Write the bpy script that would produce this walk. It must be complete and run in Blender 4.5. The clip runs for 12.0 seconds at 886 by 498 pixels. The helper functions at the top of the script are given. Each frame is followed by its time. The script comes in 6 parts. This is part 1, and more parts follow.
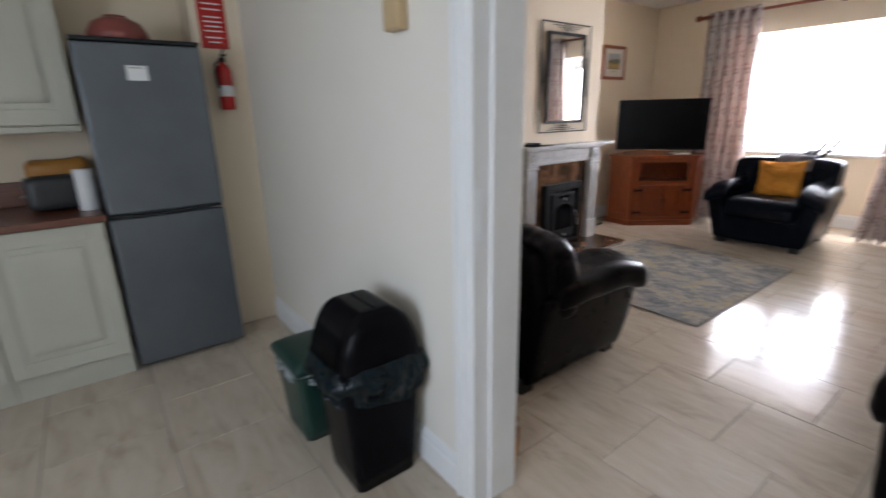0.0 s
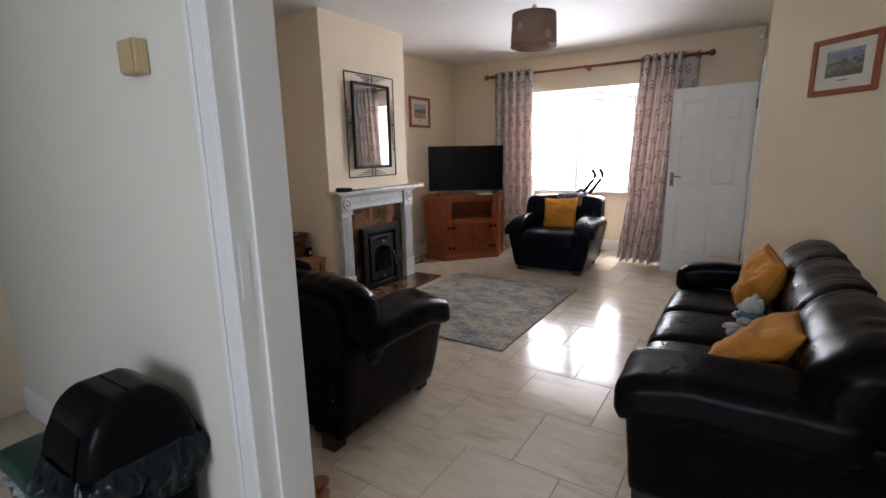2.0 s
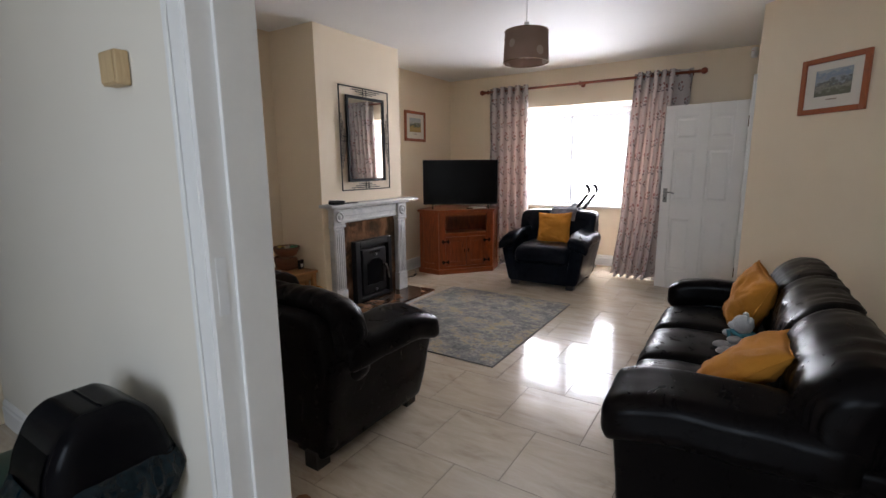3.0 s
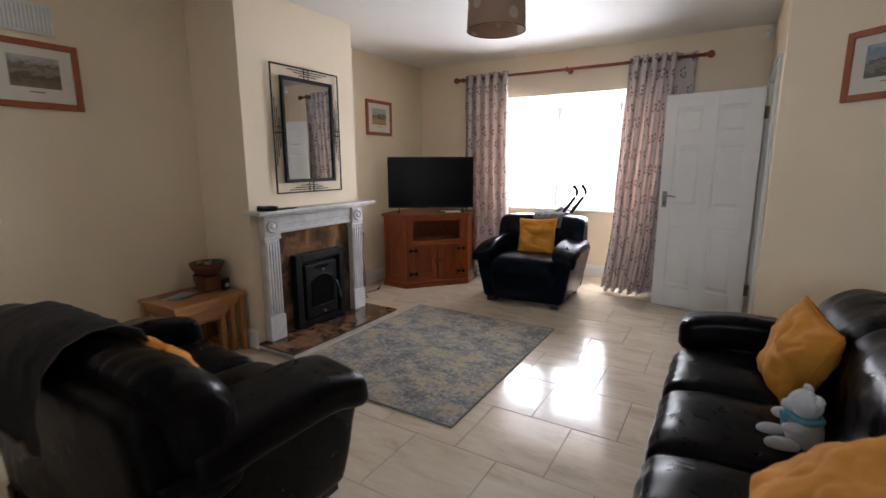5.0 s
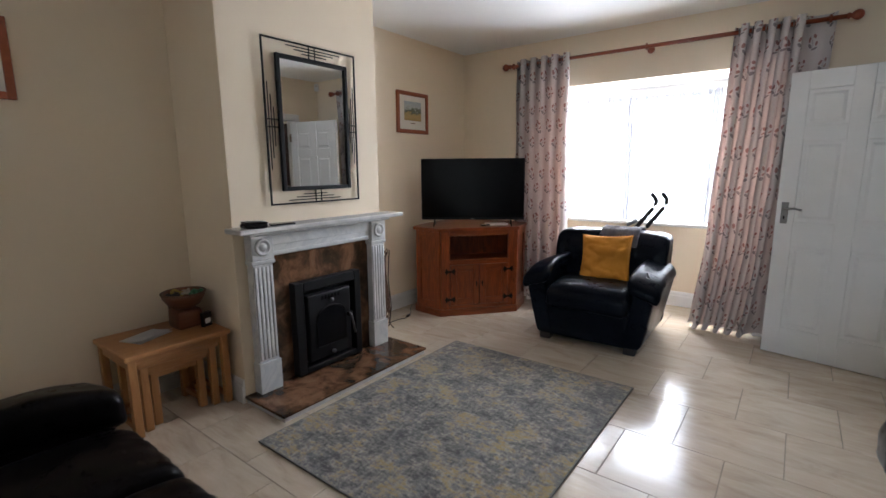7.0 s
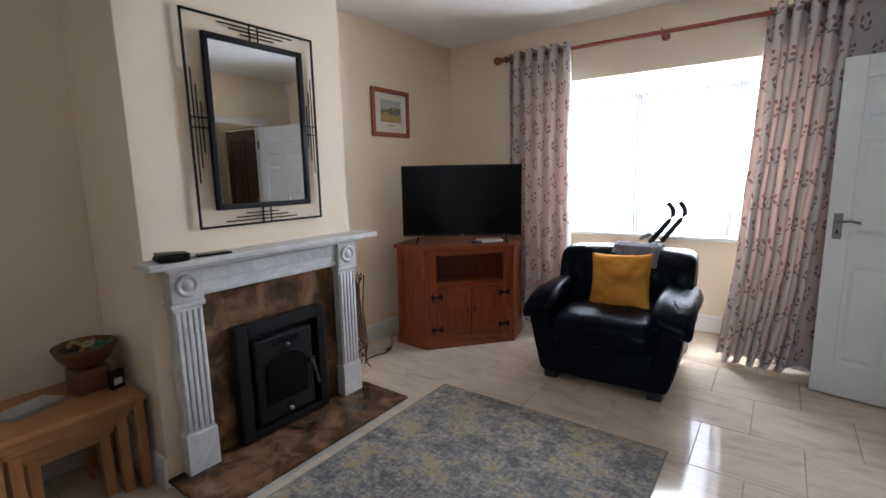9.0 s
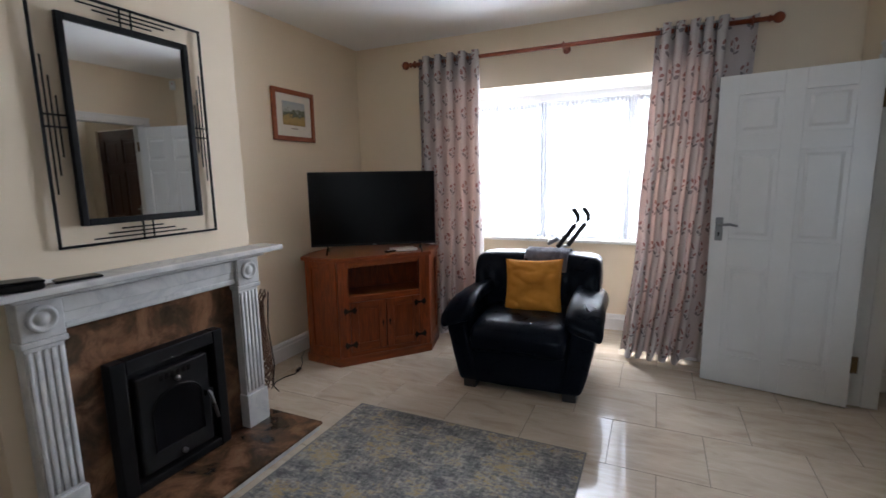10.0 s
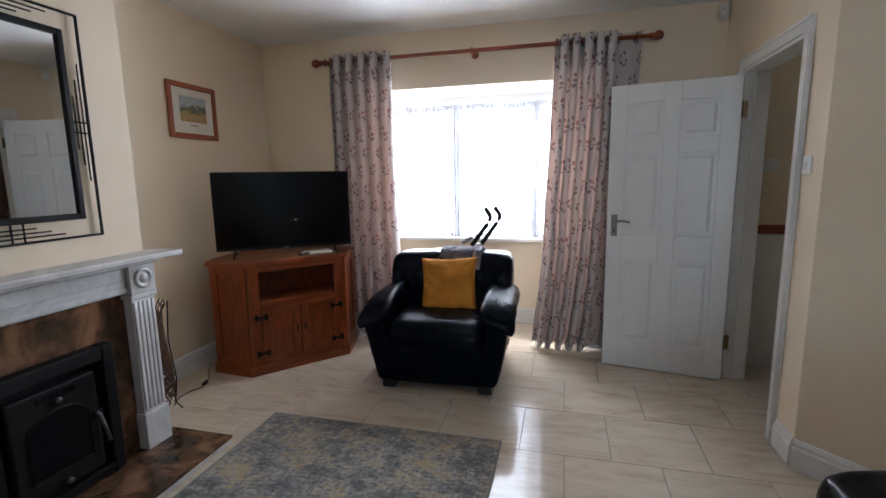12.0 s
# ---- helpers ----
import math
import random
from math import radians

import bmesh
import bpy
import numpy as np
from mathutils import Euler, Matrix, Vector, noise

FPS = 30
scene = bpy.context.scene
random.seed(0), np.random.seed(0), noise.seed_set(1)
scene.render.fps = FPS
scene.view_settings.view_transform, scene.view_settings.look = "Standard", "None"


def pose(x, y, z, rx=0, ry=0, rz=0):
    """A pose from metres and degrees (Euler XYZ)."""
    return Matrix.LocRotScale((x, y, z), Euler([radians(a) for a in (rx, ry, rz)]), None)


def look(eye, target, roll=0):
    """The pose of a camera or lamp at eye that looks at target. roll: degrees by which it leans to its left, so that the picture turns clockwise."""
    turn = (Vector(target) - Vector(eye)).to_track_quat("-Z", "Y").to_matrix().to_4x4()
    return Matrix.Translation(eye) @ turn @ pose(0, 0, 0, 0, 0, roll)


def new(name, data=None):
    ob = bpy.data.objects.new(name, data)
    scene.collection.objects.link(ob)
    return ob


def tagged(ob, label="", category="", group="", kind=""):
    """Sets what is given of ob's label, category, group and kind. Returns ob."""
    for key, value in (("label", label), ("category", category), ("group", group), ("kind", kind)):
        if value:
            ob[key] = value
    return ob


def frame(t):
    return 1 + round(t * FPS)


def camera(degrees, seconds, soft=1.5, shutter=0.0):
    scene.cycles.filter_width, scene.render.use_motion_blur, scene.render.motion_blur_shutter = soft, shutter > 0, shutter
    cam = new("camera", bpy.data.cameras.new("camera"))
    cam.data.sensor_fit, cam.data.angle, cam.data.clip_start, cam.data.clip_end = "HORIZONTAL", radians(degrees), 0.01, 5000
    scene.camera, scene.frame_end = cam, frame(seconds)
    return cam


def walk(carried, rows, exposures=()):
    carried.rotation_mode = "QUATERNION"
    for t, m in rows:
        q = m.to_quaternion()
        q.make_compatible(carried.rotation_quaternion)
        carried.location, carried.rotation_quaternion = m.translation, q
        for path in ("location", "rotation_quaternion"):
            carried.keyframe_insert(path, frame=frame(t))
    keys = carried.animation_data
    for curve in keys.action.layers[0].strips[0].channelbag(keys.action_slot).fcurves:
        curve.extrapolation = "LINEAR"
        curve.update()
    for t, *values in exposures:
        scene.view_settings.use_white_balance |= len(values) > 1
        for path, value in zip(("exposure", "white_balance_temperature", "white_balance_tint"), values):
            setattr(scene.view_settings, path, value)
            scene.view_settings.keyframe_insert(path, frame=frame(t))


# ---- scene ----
cam = camera(87.3, 12.0, 1.5, 0.5)
PATH = [
    (0, (0.192, 0.214, 1.353), (-1.344, 1.365, 0.791), -1.3),
    (0.5, (0.288, 0.34, 1.345), (-0.983, 1.787, 0.806), -0.2),
    (1, (0.313, 0.37, 1.342), (-0.77, 1.976, 0.843), -1.2),
    (1.5, (0.314, 0.368, 1.352), (-0.728, 2.013, 0.895), -1.1),
    (2, (0.315, 0.37, 1.373), (-0.752, 2.012, 0.966), -1.1),
    (2.5, (0.329, 0.381, 1.37), (-0.737, 2.035, 1.01), -0.8),
    (3, (0.341, 0.41, 1.376), (-0.721, 2.067, 1.024), -0.5),
    (5, (0.126, 1.185, 1.379), (-0.894, 2.867, 1.016), -0.2),
    (5.5, (0.035, 1.425, 1.375), (-1.0, 3.097, 1.009), -0.2),
    (6, (-0.092, 1.619, 1.378), (-1.15, 3.278, 1.019), -0.0),
    (6.5, (-0.197, 1.81, 1.377), (-1.277, 3.454, 1.015), -0.1),
    (7, (-0.308, 1.98, 1.368), (-1.499, 3.548, 1.023), -0.4),
    (9, (-0.652, 2.501, 1.384), (-1.811, 4.099, 1.064), -1.1),
    (9.5, (-0.72, 2.573, 1.396), (-1.702, 4.286, 1.081), -0.6),
    (10, (-0.742, 2.586, 1.401), (-1.567, 4.381, 1.094), -1.0),
    (10.5, (-0.723, 2.583, 1.409), (-1.437, 4.425, 1.101), -0.8),
    (11, (-0.723, 2.57, 1.399), (-1.311, 4.458, 1.096), -1.0),
    (11.5, (-0.716, 2.571, 1.396), (-1.25, 4.474, 1.092), -1.2),
    (12, (-0.713, 2.574, 1.391), (-1.212, 4.487, 1.086), -0.9),
]
EXPOSURES = [(0.0, 0.12, 6250, 15), (0.5, 0.10, 6300, 14), (1.0, 0.08, 6350, 14), (1.5, -0.03, 6350, 14), (2.5, -0.16, 6350, 14), (5.0, -0.05, 6350, 13), (6.0, 0.0, 6100, 11), (7.0, -0.08, 6000, 10), (9.0, -0.03, 5850, 10), (9.5, -0.05, 5850, 10), (10.0, -0.37, 5850, 10), (10.5, -0.42, 5850, 10), (12.0, -0.36, 5850, 10)]
walk(cam, [(t, look(eye, target, roll)) for t, eye, target, roll in PATH], EXPOSURES)

# ---- world, sun and window light ----
world = bpy.data.worlds.new("world")
scene.world = world
world.use_nodes = True
wn = world.node_tree.nodes
sky = wn.new("ShaderNodeTexSky")
sky.sky_type = 'NISHITA'
sky.sun_disc = False
sky.sun_elevation = radians(58)
sky.sun_rotation = radians(-38)
world.node_tree.links.new(sky.outputs["Color"], wn["Background"].inputs["Color"])
wn["Background"].inputs["Strength"].default_value = 0.10

sun_data = bpy.data.lights.new("sun", 'SUN')
sun_data.energy, sun_data.angle, sun_data.color = 3.0, radians(3), (1.0, 0.95, 0.88)
sun = new("sun", sun_data)
sun.matrix_world = look((-4.46, 9.84, 8.5), (-1.46, 6.0, 0.7))


def window_lamp(name, eye, target, sx, sy, power, colour):
    d = bpy.data.lights.new(name, 'AREA')
    d.shape, d.size, d.size_y, d.energy, d.color = 'RECTANGLE', sx, sy, power, colour
    ob = new(name, d)
    ob.matrix_world = look(eye, target)
    return ob


window_lamp("bay_daylight", (-1.40, 7.6, 1.55), (-2.05, 5.0, 0.95), 3.0, 2.4, 590, (0.94, 0.95, 1.0))
window_lamp("kitchen_daylight", (0.25, -2.12, 1.40), (0.85, 1.0, 0.5), 1.6, 1.25, 55, (0.74, 0.87, 1.0))
window_lamp("hall_daylight", (1.35, 6.42, 2.3), (1.2, 5.0, 0.6), 0.8, 0.3, 3.5, (0.85, 0.93, 1.0))

# ---- materials ----


def nodes_of(name):
    m = bpy.data.materials.new(name)
    m.use_nodes = True
    nt = m.node_tree
    return m, nt, nt.nodes["Principled BSDF"]


def nd(nt, kind, **props):
    n = nt.nodes.new(kind)
    for k, v in props.items():
        if k == "operation":
            n.operation = v
        elif k == "blend":
            n.blend_type = v
        elif k == "feature":
            n.feature = v
    return n


def coords(nt, scale=(1, 1, 1), spread=0.0, rot=(0, 0, 0), uv=False):
    """Object coordinates, scaled, and shifted at random from piece to piece."""
    tc = nt.nodes.new("ShaderNodeTexCoord")
    mp = nt.nodes.new("ShaderNodeMapping")
    mp.inputs["Scale"].default_value = scale
    mp.inputs["Rotation"].default_value = rot
    nt.links.new(tc.outputs["UV" if uv else "Object"], mp.inputs["Vector"])
    if spread:
        oi = nt.nodes.new("ShaderNodeObjectInfo")
        mu = nd(nt, "ShaderNodeMath", operation='MULTIPLY')
        mu.inputs[1].default_value = spread
        nt.links.new(oi.outputs["Random"], mu.inputs[0])
        nt.links.new(mu.outputs[0], mp.inputs["Location"])
    return mp.outputs["Vector"]


def noise_tex(nt, vec, scale, detail=4.0, rough=0.55, distort=0.0):
    n = nt.nodes.new("ShaderNodeTexNoise")
    n.inputs["Scale"].default_value = scale
    n.inputs["Detail"].default_value = detail
    n.inputs["Roughness"].default_value = rough
    n.inputs["Distortion"].default_value = distort
    nt.links.new(vec, n.inputs["Vector"])
    return n.outputs["Fac"]


def ramp(nt, fac, stops):
    r = nt.nodes.new("ShaderNodeValToRGB")
    el = r.color_ramp.elements
    while len(el) < len(stops):
        el.new(0.5)
    for e, (p, c) in zip(el, stops):
        e.position, e.color = p, (*c, 1)
    nt.links.new(fac, r.inputs["Fac"])
    return r.outputs["Color"]


def mix(nt, fac, a, b, blend='MIX'):
    m = nt.nodes.new("ShaderNodeMix")
    m.data_type, m.blend_type = 'RGBA', blend
    for sock, v in ((m.inputs[0], fac), (m.inputs[6], a), (m.inputs[7], b)):
        if isinstance(v, (int, float)):
            sock.default_value = v
        elif isinstance(v, tuple):
            sock.default_value = (*v, 1)
        else:
            nt.links.new(v, sock)
    return m.outputs[2]


def math_n(nt, op, a, b=0.0, c=0.0):
    m = nd(nt, "ShaderNodeMath", operation=op)
    for i, v in enumerate((a, b, c)):
        if isinstance(v, (int, float)):
            m.inputs[i].default_value = v
        else:
            nt.links.new(v, m.inputs[i])
    return m.outputs[0]


def bump(nt, bsdf, height, strength=0.2, dist=0.01):
    b = nt.nodes.new("ShaderNodeBump")
    b.inputs["Strength"].default_value = strength
    b.inputs["Distance"].default_value = dist
    nt.links.new(height, b.inputs["Height"])
    nt.links.new(b.outputs["Normal"], bsdf.inputs["Normal"])


def surface(name, c1, c2, scale=6.0, rough=0.5, metal=0.0, bump_scale=80.0, bump_strength=0.1, spread=0.0, stretch=(1, 1, 1),
            rough_var=0.08, coat=0.0, bump_dist=0.004, sheen=0.0, spec=0.5):
    """Two tones over broad patches and fine grain, with uneven gloss and relief."""
    m, nt, b = nodes_of(name)
    v = coords(nt, stretch, spread)
    big = noise_tex(nt, v, scale, 5, 0.6)
    fine = noise_tex(nt, v, bump_scale, 3, 0.6)
    col = ramp(nt, big, [(0.3, c1), (0.7, c2)])
    dark = tuple(0.86 * x for x in c1)
    col = mix(nt, math_n(nt, 'MULTIPLY', fine, 0.25), col, dark)
    nt.links.new(col, b.inputs["Base Color"])
    r = nt.nodes.new("ShaderNodeMapRange")
    r.inputs[3].default_value, r.inputs[4].default_value = max(rough - rough_var, 0.02), min(rough + rough_var, 1)
    nt.links.new(big, r.inputs[0])
    nt.links.new(r.outputs[0], b.inputs["Roughness"])
    b.inputs["Metallic"].default_value = metal
    b.inputs["Specular IOR Level"].default_value = spec
    b.inputs["Coat Weight"].default_value = coat
    b.inputs["Sheen Weight"].default_value = sheen
    bump(nt, b, fine, bump_strength, bump_dist)
    return m


def wood_material(name, dark, light, along=(1, 9, 9), scale=5.0, rough=0.35, coat=0.2, spread=7.0):
    m, nt, b = nodes_of(name)
    v = coords(nt, along, spread)
    n1 = noise_tex(nt, v, scale, 6, 0.65, 1.4)
    n2 = noise_tex(nt, v, scale * 7, 4, 0.6, 0.3)
    col = ramp(nt, n1, [(0.29, dark), (0.5, tuple((p + q) / 2 for p, q in zip(dark, light))), (0.70, light)])
    col = mix(nt, math_n(nt, 'MULTIPLY', n2, 0.5), col, dark)
    nt.links.new(col, b.inputs["Base Color"])
    b.inputs["Roughness"].default_value = rough
    b.inputs["Coat Weight"].default_value = coat
    b.inputs["Coat Roughness"].default_value = 0.25
    bump(nt, b, n2, 0.12, 0.002)
    return m


def plaster_material(name, c1, c2):
    m, nt, b = nodes_of(name)
    v = coords(nt)
    big = noise_tex(nt, v, 0.9, 4, 0.5)
    roll = noise_tex(nt, v, 160, 3, 0.7)
    lump = noise_tex(nt, v, 5, 3, 0.5)
    nt.links.new(ramp(nt, big, [(0.3, c1), (0.7, c2)]), b.inputs["Base Color"])
    b.inputs["Roughness"].default_value = 0.62
    b.inputs["Specular IOR Level"].default_value = 0.3
    h = math_n(nt, 'ADD', math_n(nt, 'MULTIPLY', roll, 0.25), math_n(nt, 'MULTIPLY', lump, 1.5))
    bump(nt, b, h, 0.18, 0.006)
    return m


cream = plaster_material("cream_wall_paint", (0.76, 0.64, 0.48), (0.80, 0.685, 0.525))
# the cream paint again, whitened for the cool daylight on the kitchen walls
cream_daylit = plaster_material("cream_wall_paint_daylit", (0.74, 0.69, 0.60), (0.78, 0.73, 0.65))
ceiling_paint = plaster_material("white_ceiling_paint", (0.80, 0.79, 0.77), (0.84, 0.83, 0.81))
gloss_white = surface("white_gloss_paint", (0.76, 0.75, 0.73), (0.82, 0.81, 0.79), 3, 0.32, 0, 60, 0.06)
grout = surface("grout", (0.19, 0.16, 0.135), (0.27, 0.235, 0.20), 8, 0.9, 0, 120, 0.3)
pvc = surface("white_pvc", (0.78, 0.78, 0.78), (0.84, 0.84, 0.84), 3, 0.3, 0, 60, 0.02)
# white frame coloured grey, so its backlit shade shows against the panes
frame_backlit = surface("backlit_window_frame", (0.58, 0.59, 0.61), (0.64, 0.65, 0.67), 3, 0.4, 0, 60, 0.02)


def tile_material():
    """Polished porcelain: drifting cream and grey-brown streaks under a clear glaze."""
    m, nt, b = nodes_of("polished_beige_porcelain")
    v = coords(nt, (1.0, 3.4, 1.0), 37.0, (0, 0, 0.62))
    veins = noise_tex(nt, v, 3.0, 7, 0.62, 0.9)
    cloud = noise_tex(nt, v, 1.1, 3, 0.5, 0.5)
    streak = noise_tex(nt, coords(nt, (1.0, 9.0, 1.0), 23.0, (0, 0, 0.62)), 5.0, 5, 0.65, 0.4)
    fine = noise_tex(nt, v, 45, 3, 0.6)
    col = ramp(nt, veins, [(0.28, (0.38, 0.29, 0.205)), (0.45, (0.53, 0.435, 0.33)), (0.70, (0.63, 0.54, 0.435))])
    col = mix(nt, math_n(nt, 'MULTIPLY', cloud, 0.4), col, (0.52, 0.45, 0.365))
    col = mix(nt, math_n(nt, 'MULTIPLY', ramp(nt, streak, [(0.52, (0, 0, 0)), (0.68, (1, 1, 1))]), 0.22), col, (0.68, 0.62, 0.53))
    col = mix(nt, math_n(nt, 'MULTIPLY', fine, 0.15), col, (0.44, 0.39, 0.33))
    nt.links.new(col, b.inputs["Base Color"])
    wear = noise_tex(nt, v, 3.0, 4, 0.6)
    nt.links.new(ramp(nt, wear, [(0.3, (0.13, 0.13, 0.13)), (0.75, (0.20, 0.20, 0.20))]), b.inputs["Roughness"])
    b.inputs["Specular IOR Level"].default_value = 0.38
    b.inputs["Coat Weight"].default_value = 0.45
    b.inputs["Coat Roughness"].default_value = 0.02
    b.inputs["Coat IOR"].default_value = 1.45
    bump(nt, b, noise_tex(nt, v, 3.5, 2, 0.5), 0.05, 0.004)
    nt.links.new(b.inputs["Normal"].links[0].from_socket, b.inputs["Coat Normal"])
    return m


tile_mat = tile_material()


def leather_material(name, c1, c2):
    """Glossy hide: fine grain and soft rumples."""
    m, nt, b = nodes_of(name)
    v = coords(nt)
    big = noise_tex(nt, v, 5, 4, 0.6)
    vor = nt.nodes.new("ShaderNodeTexVoronoi")
    vor.feature = 'DISTANCE_TO_EDGE'
    vor.inputs["Scale"].default_value = 170
    nt.links.new(v, vor.inputs["Vector"])
    rumple = noise_tex(nt, v, 16, 5, 0.65, 1.0)
    nt.links.new(ramp(nt, big, [(0.3, c1), (0.7, c2)]), b.inputs["Base Color"])
    nt.links.new(ramp(nt, rumple, [(0.3, (0.26, 0.26, 0.26)), (0.7, (0.32, 0.32, 0.32))]), b.inputs["Roughness"])
    b.inputs["Specular IOR Level"].default_value = 0.07
    h = math_n(nt, 'ADD', math_n(nt, 'MULTIPLY', vor.outputs["Distance"], 0.08), math_n(nt, 'MULTIPLY', rumple, 0.16))
    bump(nt, b, h, 0.10, 0.004)
    return m


leather = leather_material("dark_brown_leather", (0.0026, 0.0020, 0.0021), (0.0046, 0.0036, 0.0038))
leather_blue = leather_material("blue_black_leather", (0.003, 0.0042, 0.0075), (0.0052, 0.0072, 0.012))
dark_wood = surface("black_stained_foot", (0.012, 0.010, 0.009), (0.02, 0.016, 0.014), 6, 0.45)
pine = wood_material("orange_stained_pine", (0.075, 0.0115, 0.0018), (0.36, 0.073, 0.0090), (9, 9, 1), 4.0, 0.4, 0.06)
pine_h = wood_material("orange_stained_pine_across", (0.10, 0.016, 0.0024), (0.33, 0.075, 0.0098), (1, 9, 9), 4.0, 0.4, 0.06)
oak = wood_material("light_oak", (0.31, 0.132, 0.042), (0.46, 0.225, 0.080), (9, 1.2, 9), 4.0, 0.45, 0.05)
oak_v = wood_material("light_oak_upright", (0.31, 0.132, 0.042), (0.46, 0.225, 0.080), (9, 9, 1.2), 4.0, 0.45, 0.05)
mahogany = wood_material("reddish_pole_wood", (0.19, 0.032, 0.010), (0.32, 0.068, 0.020), (1, 12, 12), 5.0, 0.3, 0.4)
frame_wood = wood_material("reddish_frame_wood", (0.24, 0.052, 0.014), (0.37, 0.098, 0.026), (3, 3, 3), 6.0, 0.35, 0.3)
black_iron = surface("black_iron", (0.006, 0.006, 0.0065), (0.011, 0.011, 0.012), 12, 0.5, 0.0, 90, 0.1, spec=0.15)
black_plastic = surface("black_plastic", (0.010, 0.010, 0.011), (0.007, 0.007, 0.008), 6, 0.35, 0, 90, 0.03, spec=0.2)
chrome = surface("brushed_chrome", (0.24, 0.24, 0.245), (0.32, 0.32, 0.325), 10, 0.3, 1.0, 120, 0.02)
brass = surface("aged_brass", (0.15, 0.095, 0.045), (0.21, 0.135, 0.062), 14, 0.35, 0.9, 120, 0.05)


def marble_material():
    m, nt, b = nodes_of("white_grey_marble")
    v = coords(nt, (1, 1, 1), 11.0, (0.3, 0.5, 0.2))
    w = noise_tex(nt, v, 3.0, 7, 0.62, 1.6)
    fine = noise_tex(nt, v, 22, 5, 0.6, 0.6)
    col = ramp(nt, w, [(0.36, (0.70, 0.70, 0.69)), (0.47, (0.60, 0.60, 0.60)), (0.50, (0.53, 0.54, 0.55)), (0.53, (0.62, 0.62, 0.61)), (0.7, (0.72, 0.72, 0.70))])
    col = mix(nt, math_n(nt, 'MULTIPLY', fine, 0.35), col, (0.50, 0.51, 0.52))
    nt.links.new(col, b.inputs["Base Color"])
    b.inputs["Roughness"].default_value = 0.25
    bump(nt, b, fine, 0.04, 0.002)
    return m


def granite_material():
    m, nt, b = nodes_of("brown_polished_granite")
    v = coords(nt)
    w = noise_tex(nt, v, 6.5, 7, 0.62, 0.45)
    fine = noise_tex(nt, v, 60, 4, 0.7, 0.4)
    col = ramp(nt, w, [(0.3, (0.020, 0.014, 0.010)), (0.42, (0.060, 0.036, 0.022)), (0.50, (0.12, 0.060, 0.032)), (0.58, (0.22, 0.11, 0.058)), (0.75, (0.32, 0.19, 0.11))])
    col = mix(nt, math_n(nt, 'MULTIPLY', fine, 0.45), col, (0.05, 0.03, 0.02))
    nt.links.new(col, b.inputs["Base Color"])
    b.inputs["Roughness"].default_value = 0.12
    return m


marble, granite = marble_material(), granite_material()


def rug_material():
    """Worn woven pattern: charcoal, cream, slate and mustard broken into short ragged dashes."""
    m, nt, b = nodes_of("distressed_grey_rug")
    patch = noise_tex(nt, coords(nt, (1.0, 1.3, 1)), 4.2, 6, 0.72)
    dash = noise_tex(nt, coords(nt, (1.0, 2.6, 1)), 26, 5, 0.75)
    cross = noise_tex(nt, coords(nt, (2.6, 1.0, 1), rot=(0, 0, 0.05)), 24, 5, 0.75)
    n1 = math_n(nt, 'ADD', math_n(nt, 'MULTIPLY', patch, 0.42), math_n(nt, 'ADD', math_n(nt, 'MULTIPLY', dash, 0.33), math_n(nt, 'MULTIPLY', cross, 0.25)))
    n2 = noise_tex(nt, coords(nt, (1.5, 1.0, 1), rot=(0, 0, 0.1)), 3.4, 12, 0.85)
    n3 = noise_tex(nt, coords(nt, (1.1, 1.4, 1)), 3.9, 8, 0.78)
    weave = noise_tex(nt, coords(nt, (1, 3.0, 1)), 120, 3, 0.6)
    col = ramp(nt, n1, [(0.420, (0.066, 0.062, 0.062)), (0.465, (0.13, 0.122, 0.118)), (0.505, (0.225, 0.21, 0.19)), (0.56, (0.42, 0.385, 0.32))])
    slate = ramp(nt, n2, [(0.50, (0, 0, 0)), (0.58, (1, 1, 1))])
    col = mix(nt, math_n(nt, 'MULTIPLY', slate, 0.30), col, (0.125, 0.135, 0.165))
    gold = math_n(nt, 'MULTIPLY', ramp(nt, n3, [(0.515, (0, 0, 0)), (0.56, (1, 1, 1))]), ramp(nt, dash, [(0.44, (0, 0, 0)), (0.53, (1, 1, 1))]))
    col = mix(nt, math_n(nt, 'MULTIPLY', gold, 0.82), col, (0.34, 0.235, 0.080))
    col = mix(nt, math_n(nt, 'MULTIPLY', weave, 0.25), col, (0.15, 0.148, 0.152))
    nt.links.new(col, b.inputs["Base Color"])
    b.inputs["Roughness"].default_value = 0.95
    b.inputs["Specular IOR Level"].default_value = 0.1
    b.inputs["Sheen Weight"].default_value = 0.15
    bump(nt, b, math_n(nt, 'ADD', weave, math_n(nt, 'MULTIPLY', n1, 0.6)), 0.5, 0.006)
    return m


rug_mat = rug_material()
rug_edge = surface("rug_binding", (0.13, 0.125, 0.12), (0.20, 0.19, 0.18), 20, 0.95, 0, 200, 0.4)


